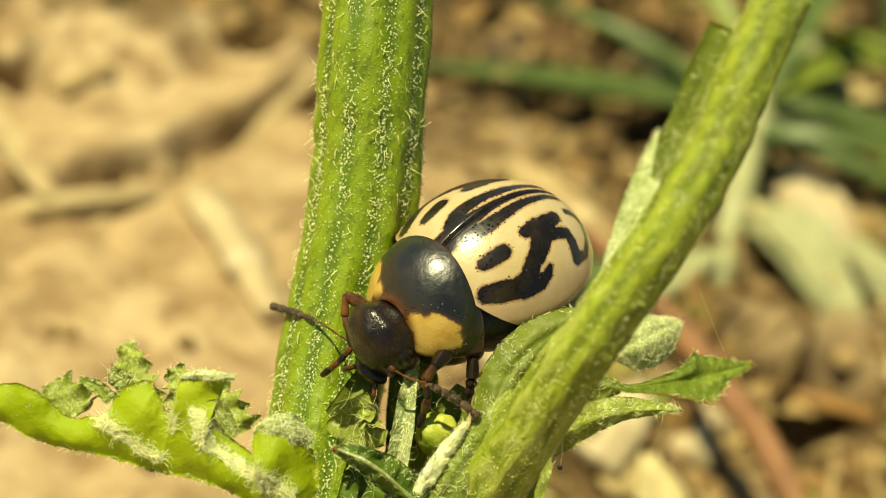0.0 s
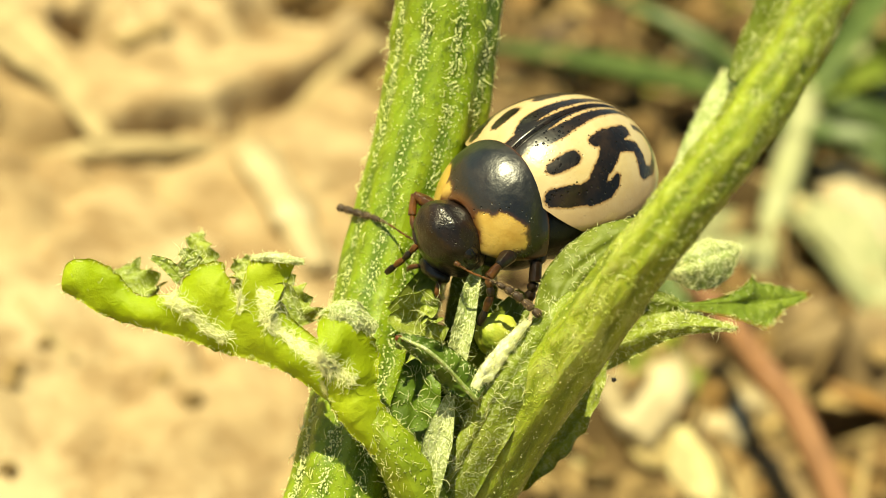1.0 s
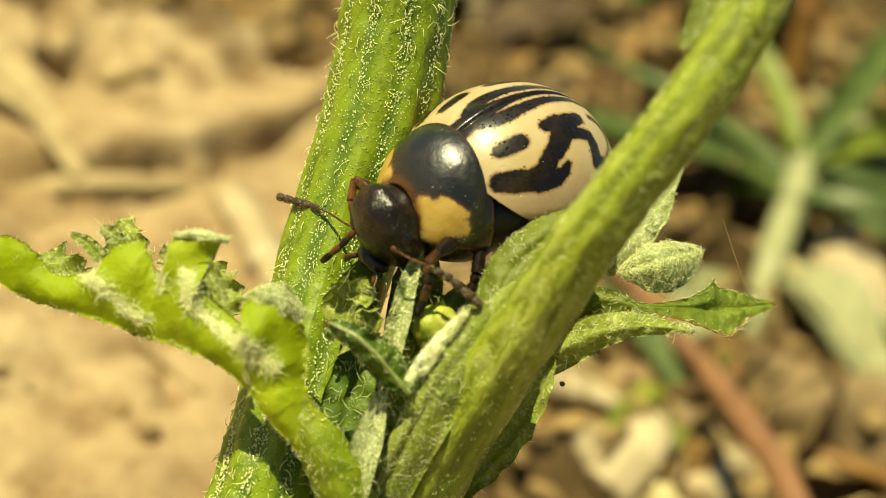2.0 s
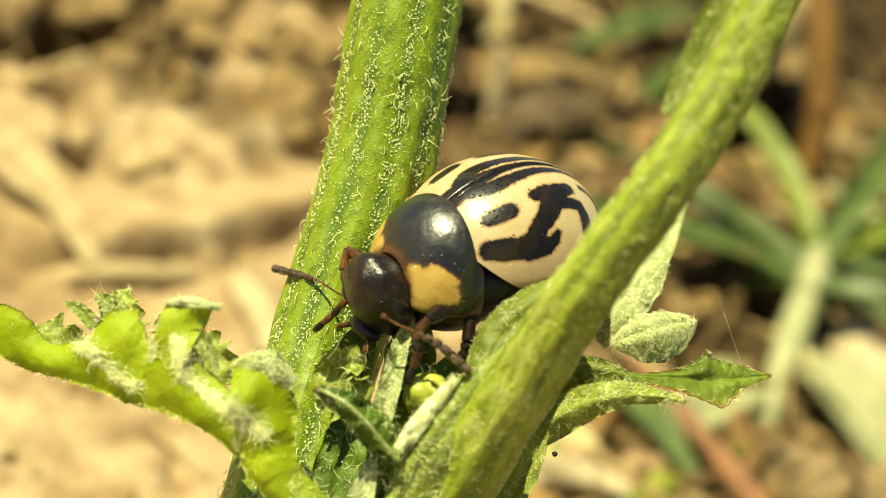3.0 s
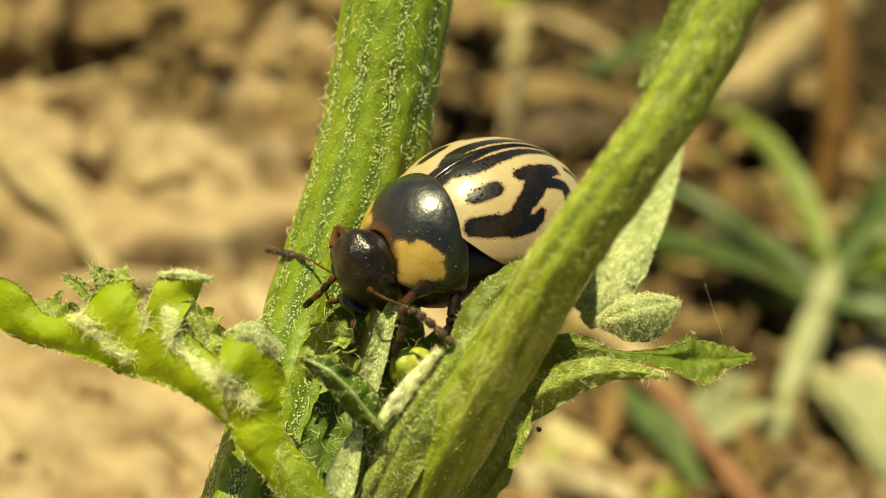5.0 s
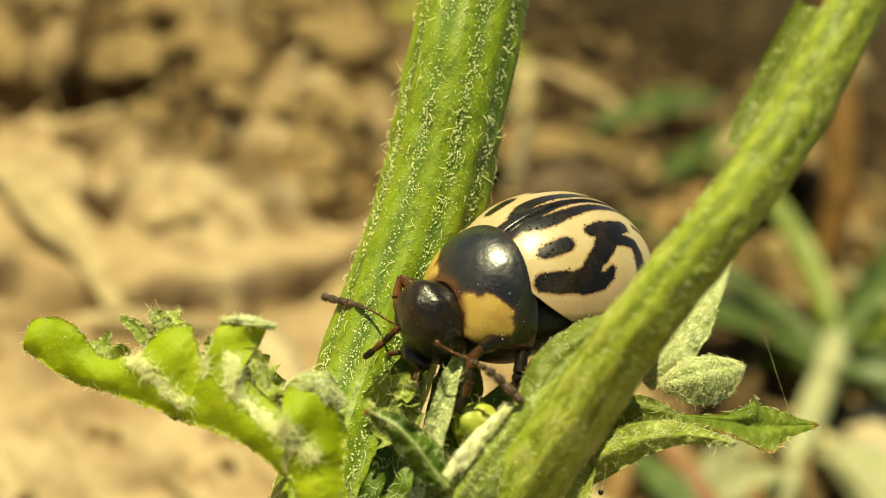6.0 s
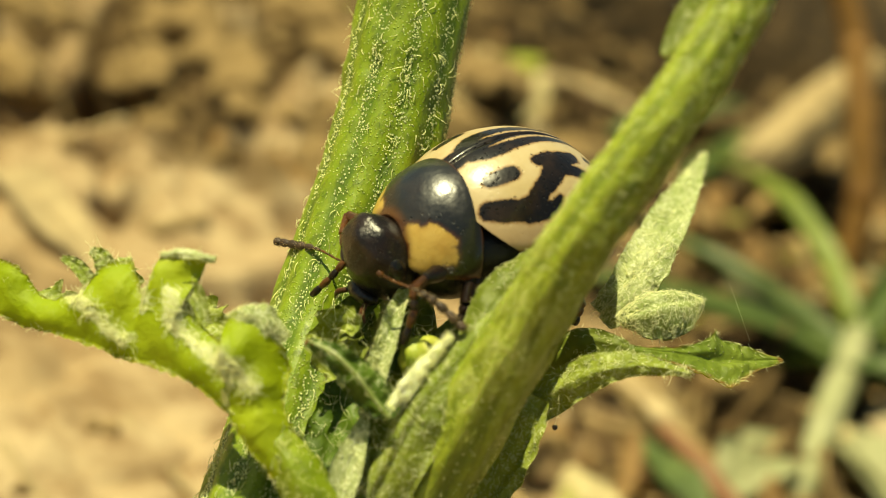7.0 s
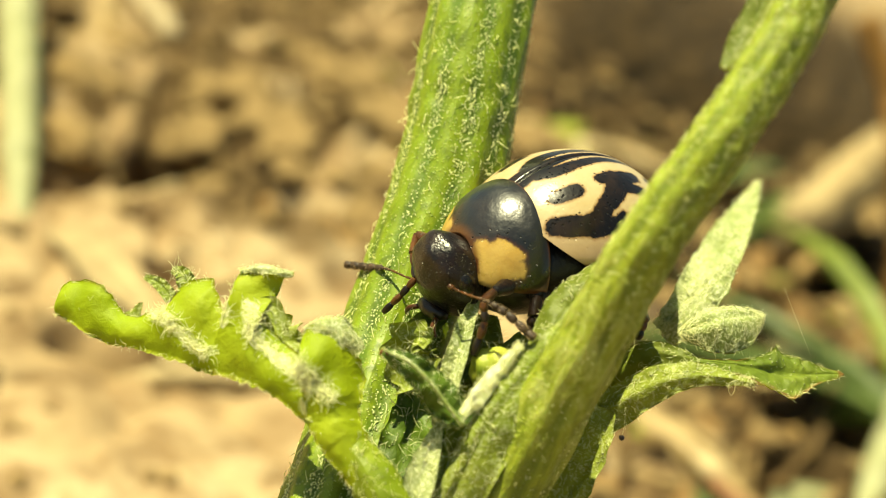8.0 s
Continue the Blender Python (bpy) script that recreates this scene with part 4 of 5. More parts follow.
for pts, w, mat, sd, word in (
    ([(15.0, 50.5, 0.9), (18.5, 46.5, 1.9), (22.5, 41.0, 1.2)], [1.0, 3.6, 0.8], "greyleaf", 1, "broad dull grey-green weed leaf lying on litter"),
    ([(14.5, 46.0, 0.8), (12.2, 42.5, 1.6), (11.0, 38.5, 0.6)], [0.6, 2.3, 0.6], "greyleaf", 7, "dull grey-green weed leaf lying on litter"),
    ([(22.0, 50.0, 1.0), (26.0, 45.5, 2.0), (30.5, 40.0, 1.4)], [1.0, 3.4, 0.8], "greyleaf", 8, "broad dull grey-green weed leaf lying on litter"),
    ([(5.8, 39.6, 0.8), (8.6, 36.8, 1.3), (12.0, 33.6, 0.6)], [0.4, 1.3, 0.3], "grass", 2, "narrow dark green leaf lying on dead stalks"),
    ([(11.5, 31.5, 0.8), (10.0, 28.6, 1.4), (8.6, 26.8, 0.9)], [0.7, 1.9, 0.5], "grasslit", 3, "small bright yellow-green leaf lying on litter"),
    ([(25.0, 70.0, 1.0), (21.5, 74.0, 2.0), (18.0, 80.0, 1.2)], [0.6, 2.2, 0.6], "greyleaf", 4, "dull grey-green weed leaf lying on litter"),
    ([(8.0, 66.0, 1.0), (11.0, 62.5, 1.6), (14.0, 60.0, 1.0)], [0.5, 1.8, 0.5], "greyleaf", 9, "dull grey-green weed leaf lying on litter"),
):
    leaf_thing("weed_leaf", word, "leaf", WEED, pts, w, MAT[mat], MAT[mat], cup=0.25, ruffle=0.1, waves=2, thick=0.2, seed=sd)


def grass_tuft():
    """A creeping grass: pale stem on the ground and blades that spread from one joint."""
    at = (16.9, 62.7, 0.0)
    ob = thing("grass_tuft", "creeping grass tuft with pale stem and spread green blades", "grass", "", at)

    def loc(pts):
        return [tuple(np.subtract(p, (17.3, 66.5, 0.0))) for p in pts]

    tube("stem", loc([(15.2, 45.0, 0.8), (16.0, 54.0, 2.0), (17.0, 62.0, 2.4), (17.4, 67.0, 2.2)]), [0.6, 0.95, 1.05, 0.85], MAT["glassy"], ob, "pale cream-green creeping stem", rings=24, sides=12, ribs=8, rib_depth=0.06)
    for k, (pts, w, mat) in enumerate((
        ([(17.3, 66.6, 2.0), (13.5, 71.5, 5.0), (9.0, 77.0, 6.2), (4.0, 83.0, 5.0)], [0.9, 1.35, 1.3, 0.3], "grasslit"),
        ([(17.3, 66.6, 2.0), (19.5, 74.0, 6.5), (22.0, 83.0, 9.5), (25.0, 92.0, 10.0)], [0.8, 1.3, 1.2, 0.2], "grass"),
        ([(17.3, 66.6, 2.0), (21.5, 71.0, 4.0), (27.0, 75.0, 5.0), (34.0, 79.0, 4.0)], [0.9, 1.4, 1.3, 0.3], "grasslit"),
        ([(17.3, 66.6, 2.0), (22.5, 66.5, 3.0), (29.0, 66.0, 3.4), (37.0, 65.0, 2.0)], [0.9, 1.4, 1.2, 0.2], "grass"),
        ([(17.2, 65.0, 1.8), (22.0, 62.0, 2.2), (28.0, 60.5, 2.4), (34.0, 58.0, 1.4)], [0.7, 1.1, 1.0, 0.2], "grass"),
        ([(16.8, 63.0, 1.6), (11.0, 62.0, 2.2), (4.0, 58.5, 2.4), (-5.0, 56.0, 1.4)], [0.8, 1.5, 1.4, 0.3], "grass"),
        ([(16.8, 64.5, 1.8), (13.0, 66.0, 2.4), (7.0, 68.0, 2.6), (0.5, 72.0, 1.4)], [0.7, 1.3, 1.2, 0.2], "grass"),
    )):
        v, f, s, _ = blade_data(loc(pts), w, (0, 0, 1), cup=0.5, ruffle=0.04, thick=0.14, seed=k * 1.7)
        mesh_object("blade", v, f, [MAT[mat], MAT[mat]], ob, slots=s)
    return ob


grass_tuft()
GRASS = "loose grass blades behind the plant"
for k, (pts, w, mat) in enumerate((
    ([(13.0, 58.0, 0.6), (18.0, 55.0, 4.0), (24.0, 55.5, 5.5), (31.0, 58.0, 4.5)], [0.8, 1.2, 1.1, 0.2], "grass"),
    ([(24.0, 78.0, 0.5), (22.0, 70.0, 6.0), (27.0, 62.0, 8.0)], [0.8, 1.3, 0.3], "grasslit"),
    ([(2.0, 84.0, 0.5), (6.0, 90.0, 4.0), (12.0, 99.0, 5.0)], [0.8, 1.6, 0.3], "grass"),
    ([(-5.0, 88.0, 0.5), (0.0, 94.0, 4.0), (4.0, 104.0, 4.0)], [0.8, 1.8, 0.3], "grass"),
    ([(30.0, 84.0, 0.5), (27.0, 90.0, 7.0), (20.0, 97.0, 9.0)], [0.9, 1.8, 0.3], "grass"),
    ([(31.0, 50.0, 0.5), (29.0, 54.0, 3.0), (23.0, 62.0, 3.0)], [0.7, 1.1, 0.3], "grasslit"),
)):
    leaf_thing("grass_sprout", "dark green grass sprout arching over litter", "grass", GRASS, pts, w, MAT[mat], MAT[mat], cup=0.4, ruffle=0.03, thick=0.14, seed=k * 2.3)


# ---- the weed in front ----
plant = thing("weed_plant", "hairy green weed with ribbed stem and lobed young leaves", "plant", "", (-0.6, -6.0, 0.0))
ORIGIN = np.array((-0.6, -6.0, 0.0))


def own(pts):
    """Plan points in the plant's own space."""
    return [tuple(np.subtract(p, ORIGIN)) for p in pts]


AWAY, TOWARD = (0.0, 0.80, -0.57), (0.0, -0.80, 0.57)


def stems():
    pts, radii = [(-4.58, 8.53, 27.39), (-3.71, 6.79, 24.76), (-3.12, 5.69, 22.85), (-2.48, 3.38, 19.75), (-1.94, 1.09, 17.72), (-1.59, -0.34, 16.39), (-1.25, -2.12, 14.38)], [1.19, 1.2, 1.21, 1.2, 1.17, 1.16, 1.14]
    pts = pts + [(-0.9, -4.6, 8.5), (-0.7, -5.6, 3.0), (-0.6, -6.0, -1.0)]
    radii = radii + [1.15, 1.2, 1.25]
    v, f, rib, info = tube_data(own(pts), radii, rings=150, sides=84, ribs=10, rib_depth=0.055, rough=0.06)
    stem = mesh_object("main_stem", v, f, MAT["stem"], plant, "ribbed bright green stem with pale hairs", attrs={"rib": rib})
    hair_part("stem_hair", curl_on_tube(info, 1050, 0.27, 0.0115, 1.5, 0.75, 0.0, 0.72, 3, 2.3), MAT["hair"], stem, "hooked pale stem hairs")
    hair_part("stem_papillae", papillae_on_tube(info, 8200, 0.0175, 0.0, 0.72, 8, 10, 0.88), MAT["hair"], stem, "pale dots in the stem furrows")
    pts, radii = [(0.1, -0.45, 13.97), (0.9, 0.31, 17.13), (1.24, 0.69, 19.75), (1.63, 0.7, 22.71), (1.86, 0.68, 24.59), (2.15, 0.96, 26.04), (2.4, 1.31, 27.23), (2.62, 1.91, 28.59), (2.65, 2.35, 29.56), (2.71, 3.17, 31.25)], [1.12, 0.9, 0.76, 0.63, 0.57, 0.54, 0.52, 0.51, 0.51, 0.48]
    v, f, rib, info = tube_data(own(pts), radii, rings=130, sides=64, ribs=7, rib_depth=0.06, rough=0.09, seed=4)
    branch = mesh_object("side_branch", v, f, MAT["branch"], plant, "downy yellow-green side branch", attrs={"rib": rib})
    rng = np.random.default_rng(15)
    root, d, t, w = tube_spots(info, 9000, 0.0, 1.0, 2.6, rng)
    clump = np.array([noise.noise(Vector(p) * 1.6) + 0.6 * noise.noise(Vector(p) * 4.5) for p in root])
    keep = clump > rng.normal(0.34, 0.12, len(root))
    hair_part("branch_hair", wool_on_spots(root[keep], d[keep], t[keep], 0.11, 0.0065, 1.6, 16, 0.12), MAT["greenhair"], branch, "matted white down")
    hair_part("branch_papillae", papillae_on_tube(info, 1800, 0.016, 0.0, 1.0, 18, 7, 0.4, 2.6), MAT["hair"], branch, "pale warts on the branch")
    hair_part("branch_fringe", curl_on_tube(info, 1300, 0.075, 0.0055, 1.0, 1.6, 0.0, 1.0, 19, 3.1), MAT["hair"], branch, "fine standing hairs")
    pts, radii = [(0.73, -1.13, 16.83), (-0.2, -0.9, 18.02), (-0.95, -0.76, 18.74), (-1.67, -0.61, 19.12), (-2.47, -0.45, 19.35)], [0.59, 0.54, 0.46, 0.3, 0.09]
    v, f, rib, info = tube_data(own(pts), radii, rings=60, sides=28, ribs=5, rib_depth=0.08, rough=0.08, seed=7)
    petiole = mesh_object("petiole", v, f, MAT["petiole"], plant, "lime green leaf stalk", attrs={"rib": rib})
    hair_part("petiole_hair", curl_on_tube(info, 420, 0.14, 0.006, 1.2, 0.9, 0.0, 0.8, 6, 2.4), MAT["hair"], petiole, "fine pale hairs")


stems()


def leaf_part(name, pts, widths, face, top, low, label="", wool=0, wool_len=0.30, wool_side=0, fringe=0, seed=0.0, thin=0.005, wool_mat="wool", matted=0, patch=0.0, felt_len=0.20, **kw):
    v, f, s, grids = blade_data(own(pts), widths, face, seed=seed, **kw)
    rows, cols = grids[0].shape[:2]
    rim = np.tile(np.abs(np.linspace(-1, 1, cols)) ** 6, (rows, 1))
    rim[-3:] = 1.0
    ob = mesh_object(name, v, f, [MAT[top], MAT[low]], plant, label, slots=s, attrs={"rim": np.concatenate([rim.ravel(), rim.ravel()])})
    rng = np.random.default_rng(int(seed * 10) + 2)
    sign = -1.0 if wool_side == 0 else 1.0
    if wool:
        root, nrm, along = grid_spots(grids[wool_side], int(wool * 0.5), rng, 0.0, 0.98, sign)
        hair_part("wool", wool_on_spots(root, nrm, along, wool_len * 1.6, thin, 1.4, int(seed * 10) + 5), MAT[wool_mat], ob, "white woolly hairs")
    if matted:
        root, nrm, along = grid_spots(grids[wool_side], matted, rng, 0.0, 0.99, sign)
        if patch:
            keep = np.array([noise.noise(Vector(p) * 1.9 + Vector((seed, 0, 0))) for p in root]) > rng.normal(patch - 0.5, 0.08, matted)
            root, nrm, along = root[keep], nrm[keep], along[keep]
        hair_part("felt", wool_on_spots(root, nrm, along, felt_len, 0.0058, 1.6, int(seed * 10) + 6, 0.04), MAT[wool_mat], ob, "matted white felt")
    if fringe:
        root, nrm, along = grid_spots(grids[0], fringe, rng, 0.0, 1.0, -1.0, edge=1.0)
        way = nrm * rng.normal(0.2, 0.5, (fringe, 1)) + along * rng.normal(0.2, 0.6, (fringe, 1)) + rng.normal(0, 0.5, (fringe, 3))
        hair_part("fringe_hair", arc_hair(root, way, along + 0.01, rng.uniform(0.05, 0.17, fringe), 0.0055, 1.0, int(seed * 10) + 3, 5), MAT["hair"], ob, "fine pale edge hairs")
    return ob


DOWN_LINES = [(([(-7.06, -0.29, 19.77), (-6.38, -0.39, 19.86), (-5.69, -0.54, 19.7), (-5.04, -0.65, 19.57)], [0.09, 0.14, 0.1, 0.03])[0], 0.15), (([(-4.56, -0.34, 20.67), (-4.06, -0.53, 20.27), (-3.33, -0.67, 20.08), (-2.36, -0.7, 19.95)], [0.09, 0.19, 0.21, 0.06])[0], 0.17), (([(-6.23, -0.07, 19.58), (-6.78, 0.06, 19.69), (-7.22, 0.11, 19.59)], [0.28, 0.28, 0.15])[0], 0.16), (([(-4.87, -0.02, 20.0), (-5.09, 0.1, 20.28), (-5.26, 0.18, 20.49)], [0.21, 0.19, 0.11])[0], 0.12)]
DOWN_LINES = [(np.array(own(spline(line, 14)[0])), reach) for line, reach in DOWN_LINES]


def stroke_reach(p):
    """How far a point lies from the nearest woolly crease of the leaf, in crease widths."""
    best, face = 9.0, np.array(TOWARD)
    for line, reach in DOWN_LINES:
        q = line - p
        q = q - np.outer(q @ face, face)
        best = min(best, np.linalg.norm(q, axis=1).min() / reach)
    return best * (1.0 + 0.6 * noise.noise(Vector(p) * 3.0))


def sheet_data(low, top, rows=170, cols=16, bulge=0.16, thick=0.10, seed=0.0):
    """A leaf sheet between a smooth lower edge and a lobed upper edge, both in space."""
    up, _ = spline(top, rows)
    base, _ = spline(low, 200)
    way = unit(base[-1] - base[0])
    reach = np.maximum.accumulate((up - base[0]) @ way)
    reach = np.convolve(np.pad(reach, 12, mode="edge"), np.ones(25) / 25, mode="valid")
    grow = np.maximum.accumulate((base - base[0]) @ way) + np.arange(200) * 1e-6
    at = np.interp(reach, grow, np.arange(200))
    at = np.interp(np.arange(rows), [0, rows - 1], [0, 199]) * 0.15 + at * 0.85
    i = np.clip(at, 0, 198.999).astype(int)
    foot = base[i] + (base[i + 1] - base[i]) * (at - i)[:, None]
    face = np.array(TOWARD)
    front, back, down, rims = [], [], [], []
    for k in range(rows):
        h = np.linalg.norm(up[k] - foot[k])
        for j in range(cols + 1):
            v = j / cols
            p = foot[k] + (up[k] - foot[k]) * v
            d = bulge * math.sin(math.pi * min(1, v * 1.05)) * (0.4 + 0.6 * min(1.0, h))
            d += 0.16 * h * v * v * noise.noise(Vector(p) * 1.3 + Vector((seed, 0, 0))) * 2.0
            d += 0.09 * noise.noise(Vector(p) * 2.2 + Vector((0, seed, 0))) + 0.018 * noise.noise(Vector(p) * 6.0 + Vector((seed, seed, 0))) + 0.006 * noise.noise(Vector(p) * 15.0)
            far = stroke_reach(p)
            soft = math.exp(-far**2)
            d += 0.03 * math.exp(-(far / 1.4) ** 2) + 0.03 * soft * noise.noise(Vector(p) * 11.0)
            down.append(min(1.0, max(0.0, 1.15 - 0.75 * far)))
            rims.append(max(0.0, 1.0 - min(v, 1 - v) * 9.0))
            edge = 0.25 + 0.75 * min(1.0, 5.0 * min(v, 1 - v))
            p = p + 0.075 * (1 - edge) * np.array([noise.noise(Vector(p) * 9.0), 0, noise.noise(Vector(p) * 9.0 + Vector((7, 0, 0)))])
            front.append(p + face * (d + thick * 0.5 * edge))
            back.append(p + face * (d - thick * 0.5 * edge))
    c = cols + 1
    m = rows * c
    faces, slots = [], []
    for a in range(rows - 1):
        for j in range(cols):
            q = (a * c + j, (a + 1) * c + j, (a + 1) * c + j + 1, a * c + j + 1)
            faces += [q, tuple(m + x for x in reversed(q))]
            slots += [0, 1]
    rim = [a * c for a in range(rows)] + [(rows - 1) * c + j for j in range(1, c)] + [a * c + cols for a in range(rows - 2, -1, -1)] + list(range(cols - 1, 0, -1))
    for a, e in zip(rim, rim[1:] + rim[:1]):
        faces.append((a, a + m, e + m, e)[::-1])
        slots.append(0)
    down = np.array(down)
    return np.concatenate([front, back]), faces, slots, np.array(front).reshape(rows, c, 3), down.reshape(rows, c), {"down": np.concatenate([down, down * 0]), "rim": rims + rims}


def sheet_part(name, low, top, label, seed, bulge=0.16):
    v, f, s, grid, down, attrs = sheet_data(own(low), own(top), bulge=bulge, seed=seed)
    ob = mesh_object(name, v, f, [MAT["lime"], MAT["leaf"]], plant, label, slots=s, attrs=attrs)
    hair_part("fringe_hair", hair_on_grid(grid, 420, 0.085, 0.0055, 0.7, 0.2, 0.0, 1.0, 1.0, int(seed) + 40, edge=0.92), MAT["hair"], ob, "fine pale edge hairs")
    rng = np.random.default_rng(int(seed) + 60)
    cells = np.argwhere(down[:-1, :-1] > 0.30)
    cells = cells[rng.integers(0, len(cells), 900)]
    cells = cells[rng.random(len(cells)) < down[cells[:, 0], cells[:, 1]]]
    i, j = cells.T
    root = grid[i, j] + (grid[i + 1, j] - grid[i, j]) * rng.random((len(i), 1)) + (grid[i, j + 1] - grid[i, j]) * rng.random((len(i), 1))
    nrm = np.tile(np.array(TOWARD), (len(i), 1))
    hair_part("wool", wool_on_spots(root, nrm, unit(grid[i + 1, j] - grid[i, j]), 0.26, 0.0062, 1.2, int(seed) + 61, 0.03, 1.4), MAT["wool"], ob, "white woolly hairs")
    return ob


def young_leaves():
    low, top = [(-8.48, -0.19, 18.60), (-8.08, -0.28, 18.64), (-7.6, -0.39, 18.63), (-7.01, -0.46, 18.73), (-6.39, -0.52, 18.91), (-5.65, -0.59, 19.08), (-4.81, -0.64, 19.21), (-3.99, -0.67, 19.38), (-3.38, -0.72, 19.43), (-2.84, -0.79, 19.32), (-2.35, -0.84, 19.17), (-1.97, -0.93, 18.91), (-1.29, -0.9, 18.47)], [(-8.60, -0.10, 18.70), (-8.68, -0.02, 18.93), (-8.62, 0.03, 19.2), (-8.38, 0.05, 19.42), (-8.02, 0.05, 19.53), (-7.72, 0.03, 19.52), (-7.48, -0.05, 19.48), (-7.15, -0.14, 19.34), (-6.8, -0.19, 19.39), (-6.4, -0.17, 19.7), (-6.23, -0.13, 19.91), (-6.2, -0.06, 20.13), (-6.04, 0.04, 20.47), (-5.77, 0.09, 20.7), (-5.55, 0.07, 20.74), (-5.37, -0.01, 20.55), (-5.15, -0.09, 20.37), (-4.93, -0.16, 20.26), (-4.98, -0.05, 20.55), (-5.06, 0.06, 20.84), (-5.03, 0.13, 21.08), (-4.69, 0.17, 21.31), (-4.25, 0.15, 21.38), (-4.35, 0.1, 21.2), (-4.53, 0.03, 20.95), (-4.56, -0.05, 20.68), (-4.5, -0.12, 20.51), (-4.1, -0.19, 20.43), (-3.59, -0.27, 20.32), (-3.05, -0.32, 20.17), (-2.42, -0.38, 19.99), (-1.14, -0.54, 18.59)]
    sheet_part("leaf_blade", low, top, "lime green lobed leaf blade, backlit underside", 1.0)
    low, top = [(-2.97, -0.69, 19.93), (-2.62, -0.88, 19.44), (-2.17, -1.02, 19.06), (-1.35, -1.03, 18.61)], [(-2.49, -0.6, 19.89), (-2.75, -0.52, 20.09), (-3.08, -0.44, 20.32), (-3.34, -0.34, 20.58), (-3.38, -0.27, 20.75), (-3.2, -0.19, 20.94), (-2.92, -0.16, 20.99), (-2.63, -0.07, 20.87), (-2.28, -0.01, 20.63), (-2.0, -0.08, 20.27), (-1.79, -0.35, 19.74), (-1.34, -0.44, 19.25), (-0.59, -0.57, 18.75)]
    sheet_part("leaf_lobe", low, top, "lime green cupped leaf lobe", 2.0, bulge=0.22)
    leaf_part("leaf_fold", [(-4.02, -0.23, 20.25), (-4.33, -0.1, 20.54), (-4.17, -0.03, 20.78), (-3.69, -0.2, 20.43)], [0.17, 0.21, 0.19, 0.08], TOWARD, "leaf", "lime", "small curled green lobe", cup=0.6, ruffle=0.1, wool=120, wool_len=0.18, seed=5)
    leaf_part("leaf_fold", [(-6.27, 0.06, 19.96), (-6.64, 0.15, 20.08), (-7.01, 0.21, 20.05)], [0.15, 0.13, 0.05], TOWARD, "leaf", "redtip", "green curled lobe tip", cup=0.5, ruffle=0.2, fringe=30, seed=6)
    leaf_part("leaf_fold", [(-5.94, 0.11, 20.2), (-6.23, 0.22, 20.44), (-6.5, 0.25, 20.44)], [0.22, 0.17, 0.06], TOWARD, "leaf", "woolly", "pale hairy lobe tip", cup=0.4, ruffle=0.25, wool=110, wool_len=0.16, seed=7)
    leaf_part("leaf_fold", [(-5.06, 0.12, 21.10), (-4.78, 0.14, 21.30), (-4.46, 0.17, 21.40), (-4.06, 0.22, 21.46)], [0.04, 0.09, 0.11, 0.05], (-0.1, -0.55, 0.83), "woolly", "lime", "rolled downy lobe end", cup=-0.4, ruffle=0.2, waves=2, crinkle=0.05, matted=60, felt_len=0.09, fringe=40, seed=34)
    leaf_part("leaf_fold", [(-3.36, -0.18, 20.72), (-3.06, -0.12, 20.98), (-2.70, -0.03, 20.92), (-2.28, 0.06, 20.66)], [0.08, 0.22, 0.30, 0.14], (-0.1, -0.6, 0.8), "woolly", "lime", "grey-green downy lobe end", cup=-0.5, ruffle=0.25, waves=2, crinkle=0.08, matted=220, felt_len=0.10, fringe=50, seed=35)
    leaf_part("bract", [(0.14, -0.10, 20.30), (-0.30, -0.12, 20.42), (-0.78, -0.16, 20.72), (-1.26, -0.22, 20.98), (-1.78, -0.22, 21.02)], [(0.10, 0.34), (0.22, 0.46), (0.26, 0.42), (0.22, 0.26), (0.10, 0.08)], (-0.1, -0.66, 0.74), "deep", "olive", "folded dark green bract with pale rim and red tip", cup=0.3, crease=0.5, ruffle=0.26, waves=2.5, crinkle=0.12, matted=130, patch=0.6, felt_len=0.12, fringe=120, seed=10, rows=50, cols=16)
    leaf_part("bract", [(-0.34, 0.15, 19.9), (-0.55, 0.55, 20.5), (-0.66, 0.95, 21.0), (-0.80, 1.45, 21.45), (-0.86, 1.95, 21.8)], [0.17, 0.22, 0.22, 0.18, 0.08], TOWARD, "woolly", "leaf", "silvery folded upright bract", cup=0.2, crease=-0.9, ruffle=0.12, crinkle=0.05, matted=160, patch=0.4, fringe=60, seed=11)
    leaf_part("bract", [(-1.1, 0.77, 20.21), (-1.59, 1.01, 20.55), (-1.62, 1.14, 20.91), (-1.28, 1.11, 21.04)], [0.46, 0.49, 0.35, 0.16], TOWARD, "leaf", "leaf", "small crinkled green bract", cup=0.6, ruffle=0.35, waves=3, teeth=0.5, wool=60, seed=12)
    leaf_part("bract", [(-0.02, -0.10, 20.26), (0.10, 0.12, 20.75), (0.24, 0.42, 21.3), (0.44, 0.74, 21.9)], [0.10, 0.17, 0.15, 0.05], TOWARD, "white", "white", "white woolly leaf base", cup=-0.5, ruffle=0.3, waves=5, crinkle=0.14, matted=300, felt_len=0.16, fringe=80, seed=13)
    leaf_part("bract", [(0.86, 0.77, 21.77), (0.91, 1.65, 22.5), (1.29, 2.34, 23.13), (1.96, 2.9, 23.57)], [0.29, 0.5, 0.46, 0.3], TOWARD, "olive", "lime", "grey-green downy leaf curled under the beetle", cup=-0.55, ruffle=0.12, waves=3, crinkle=0.10, matted=420, felt_len=0.13, patch=0.45, fringe=90, seed=14, rows=44, cols=16)
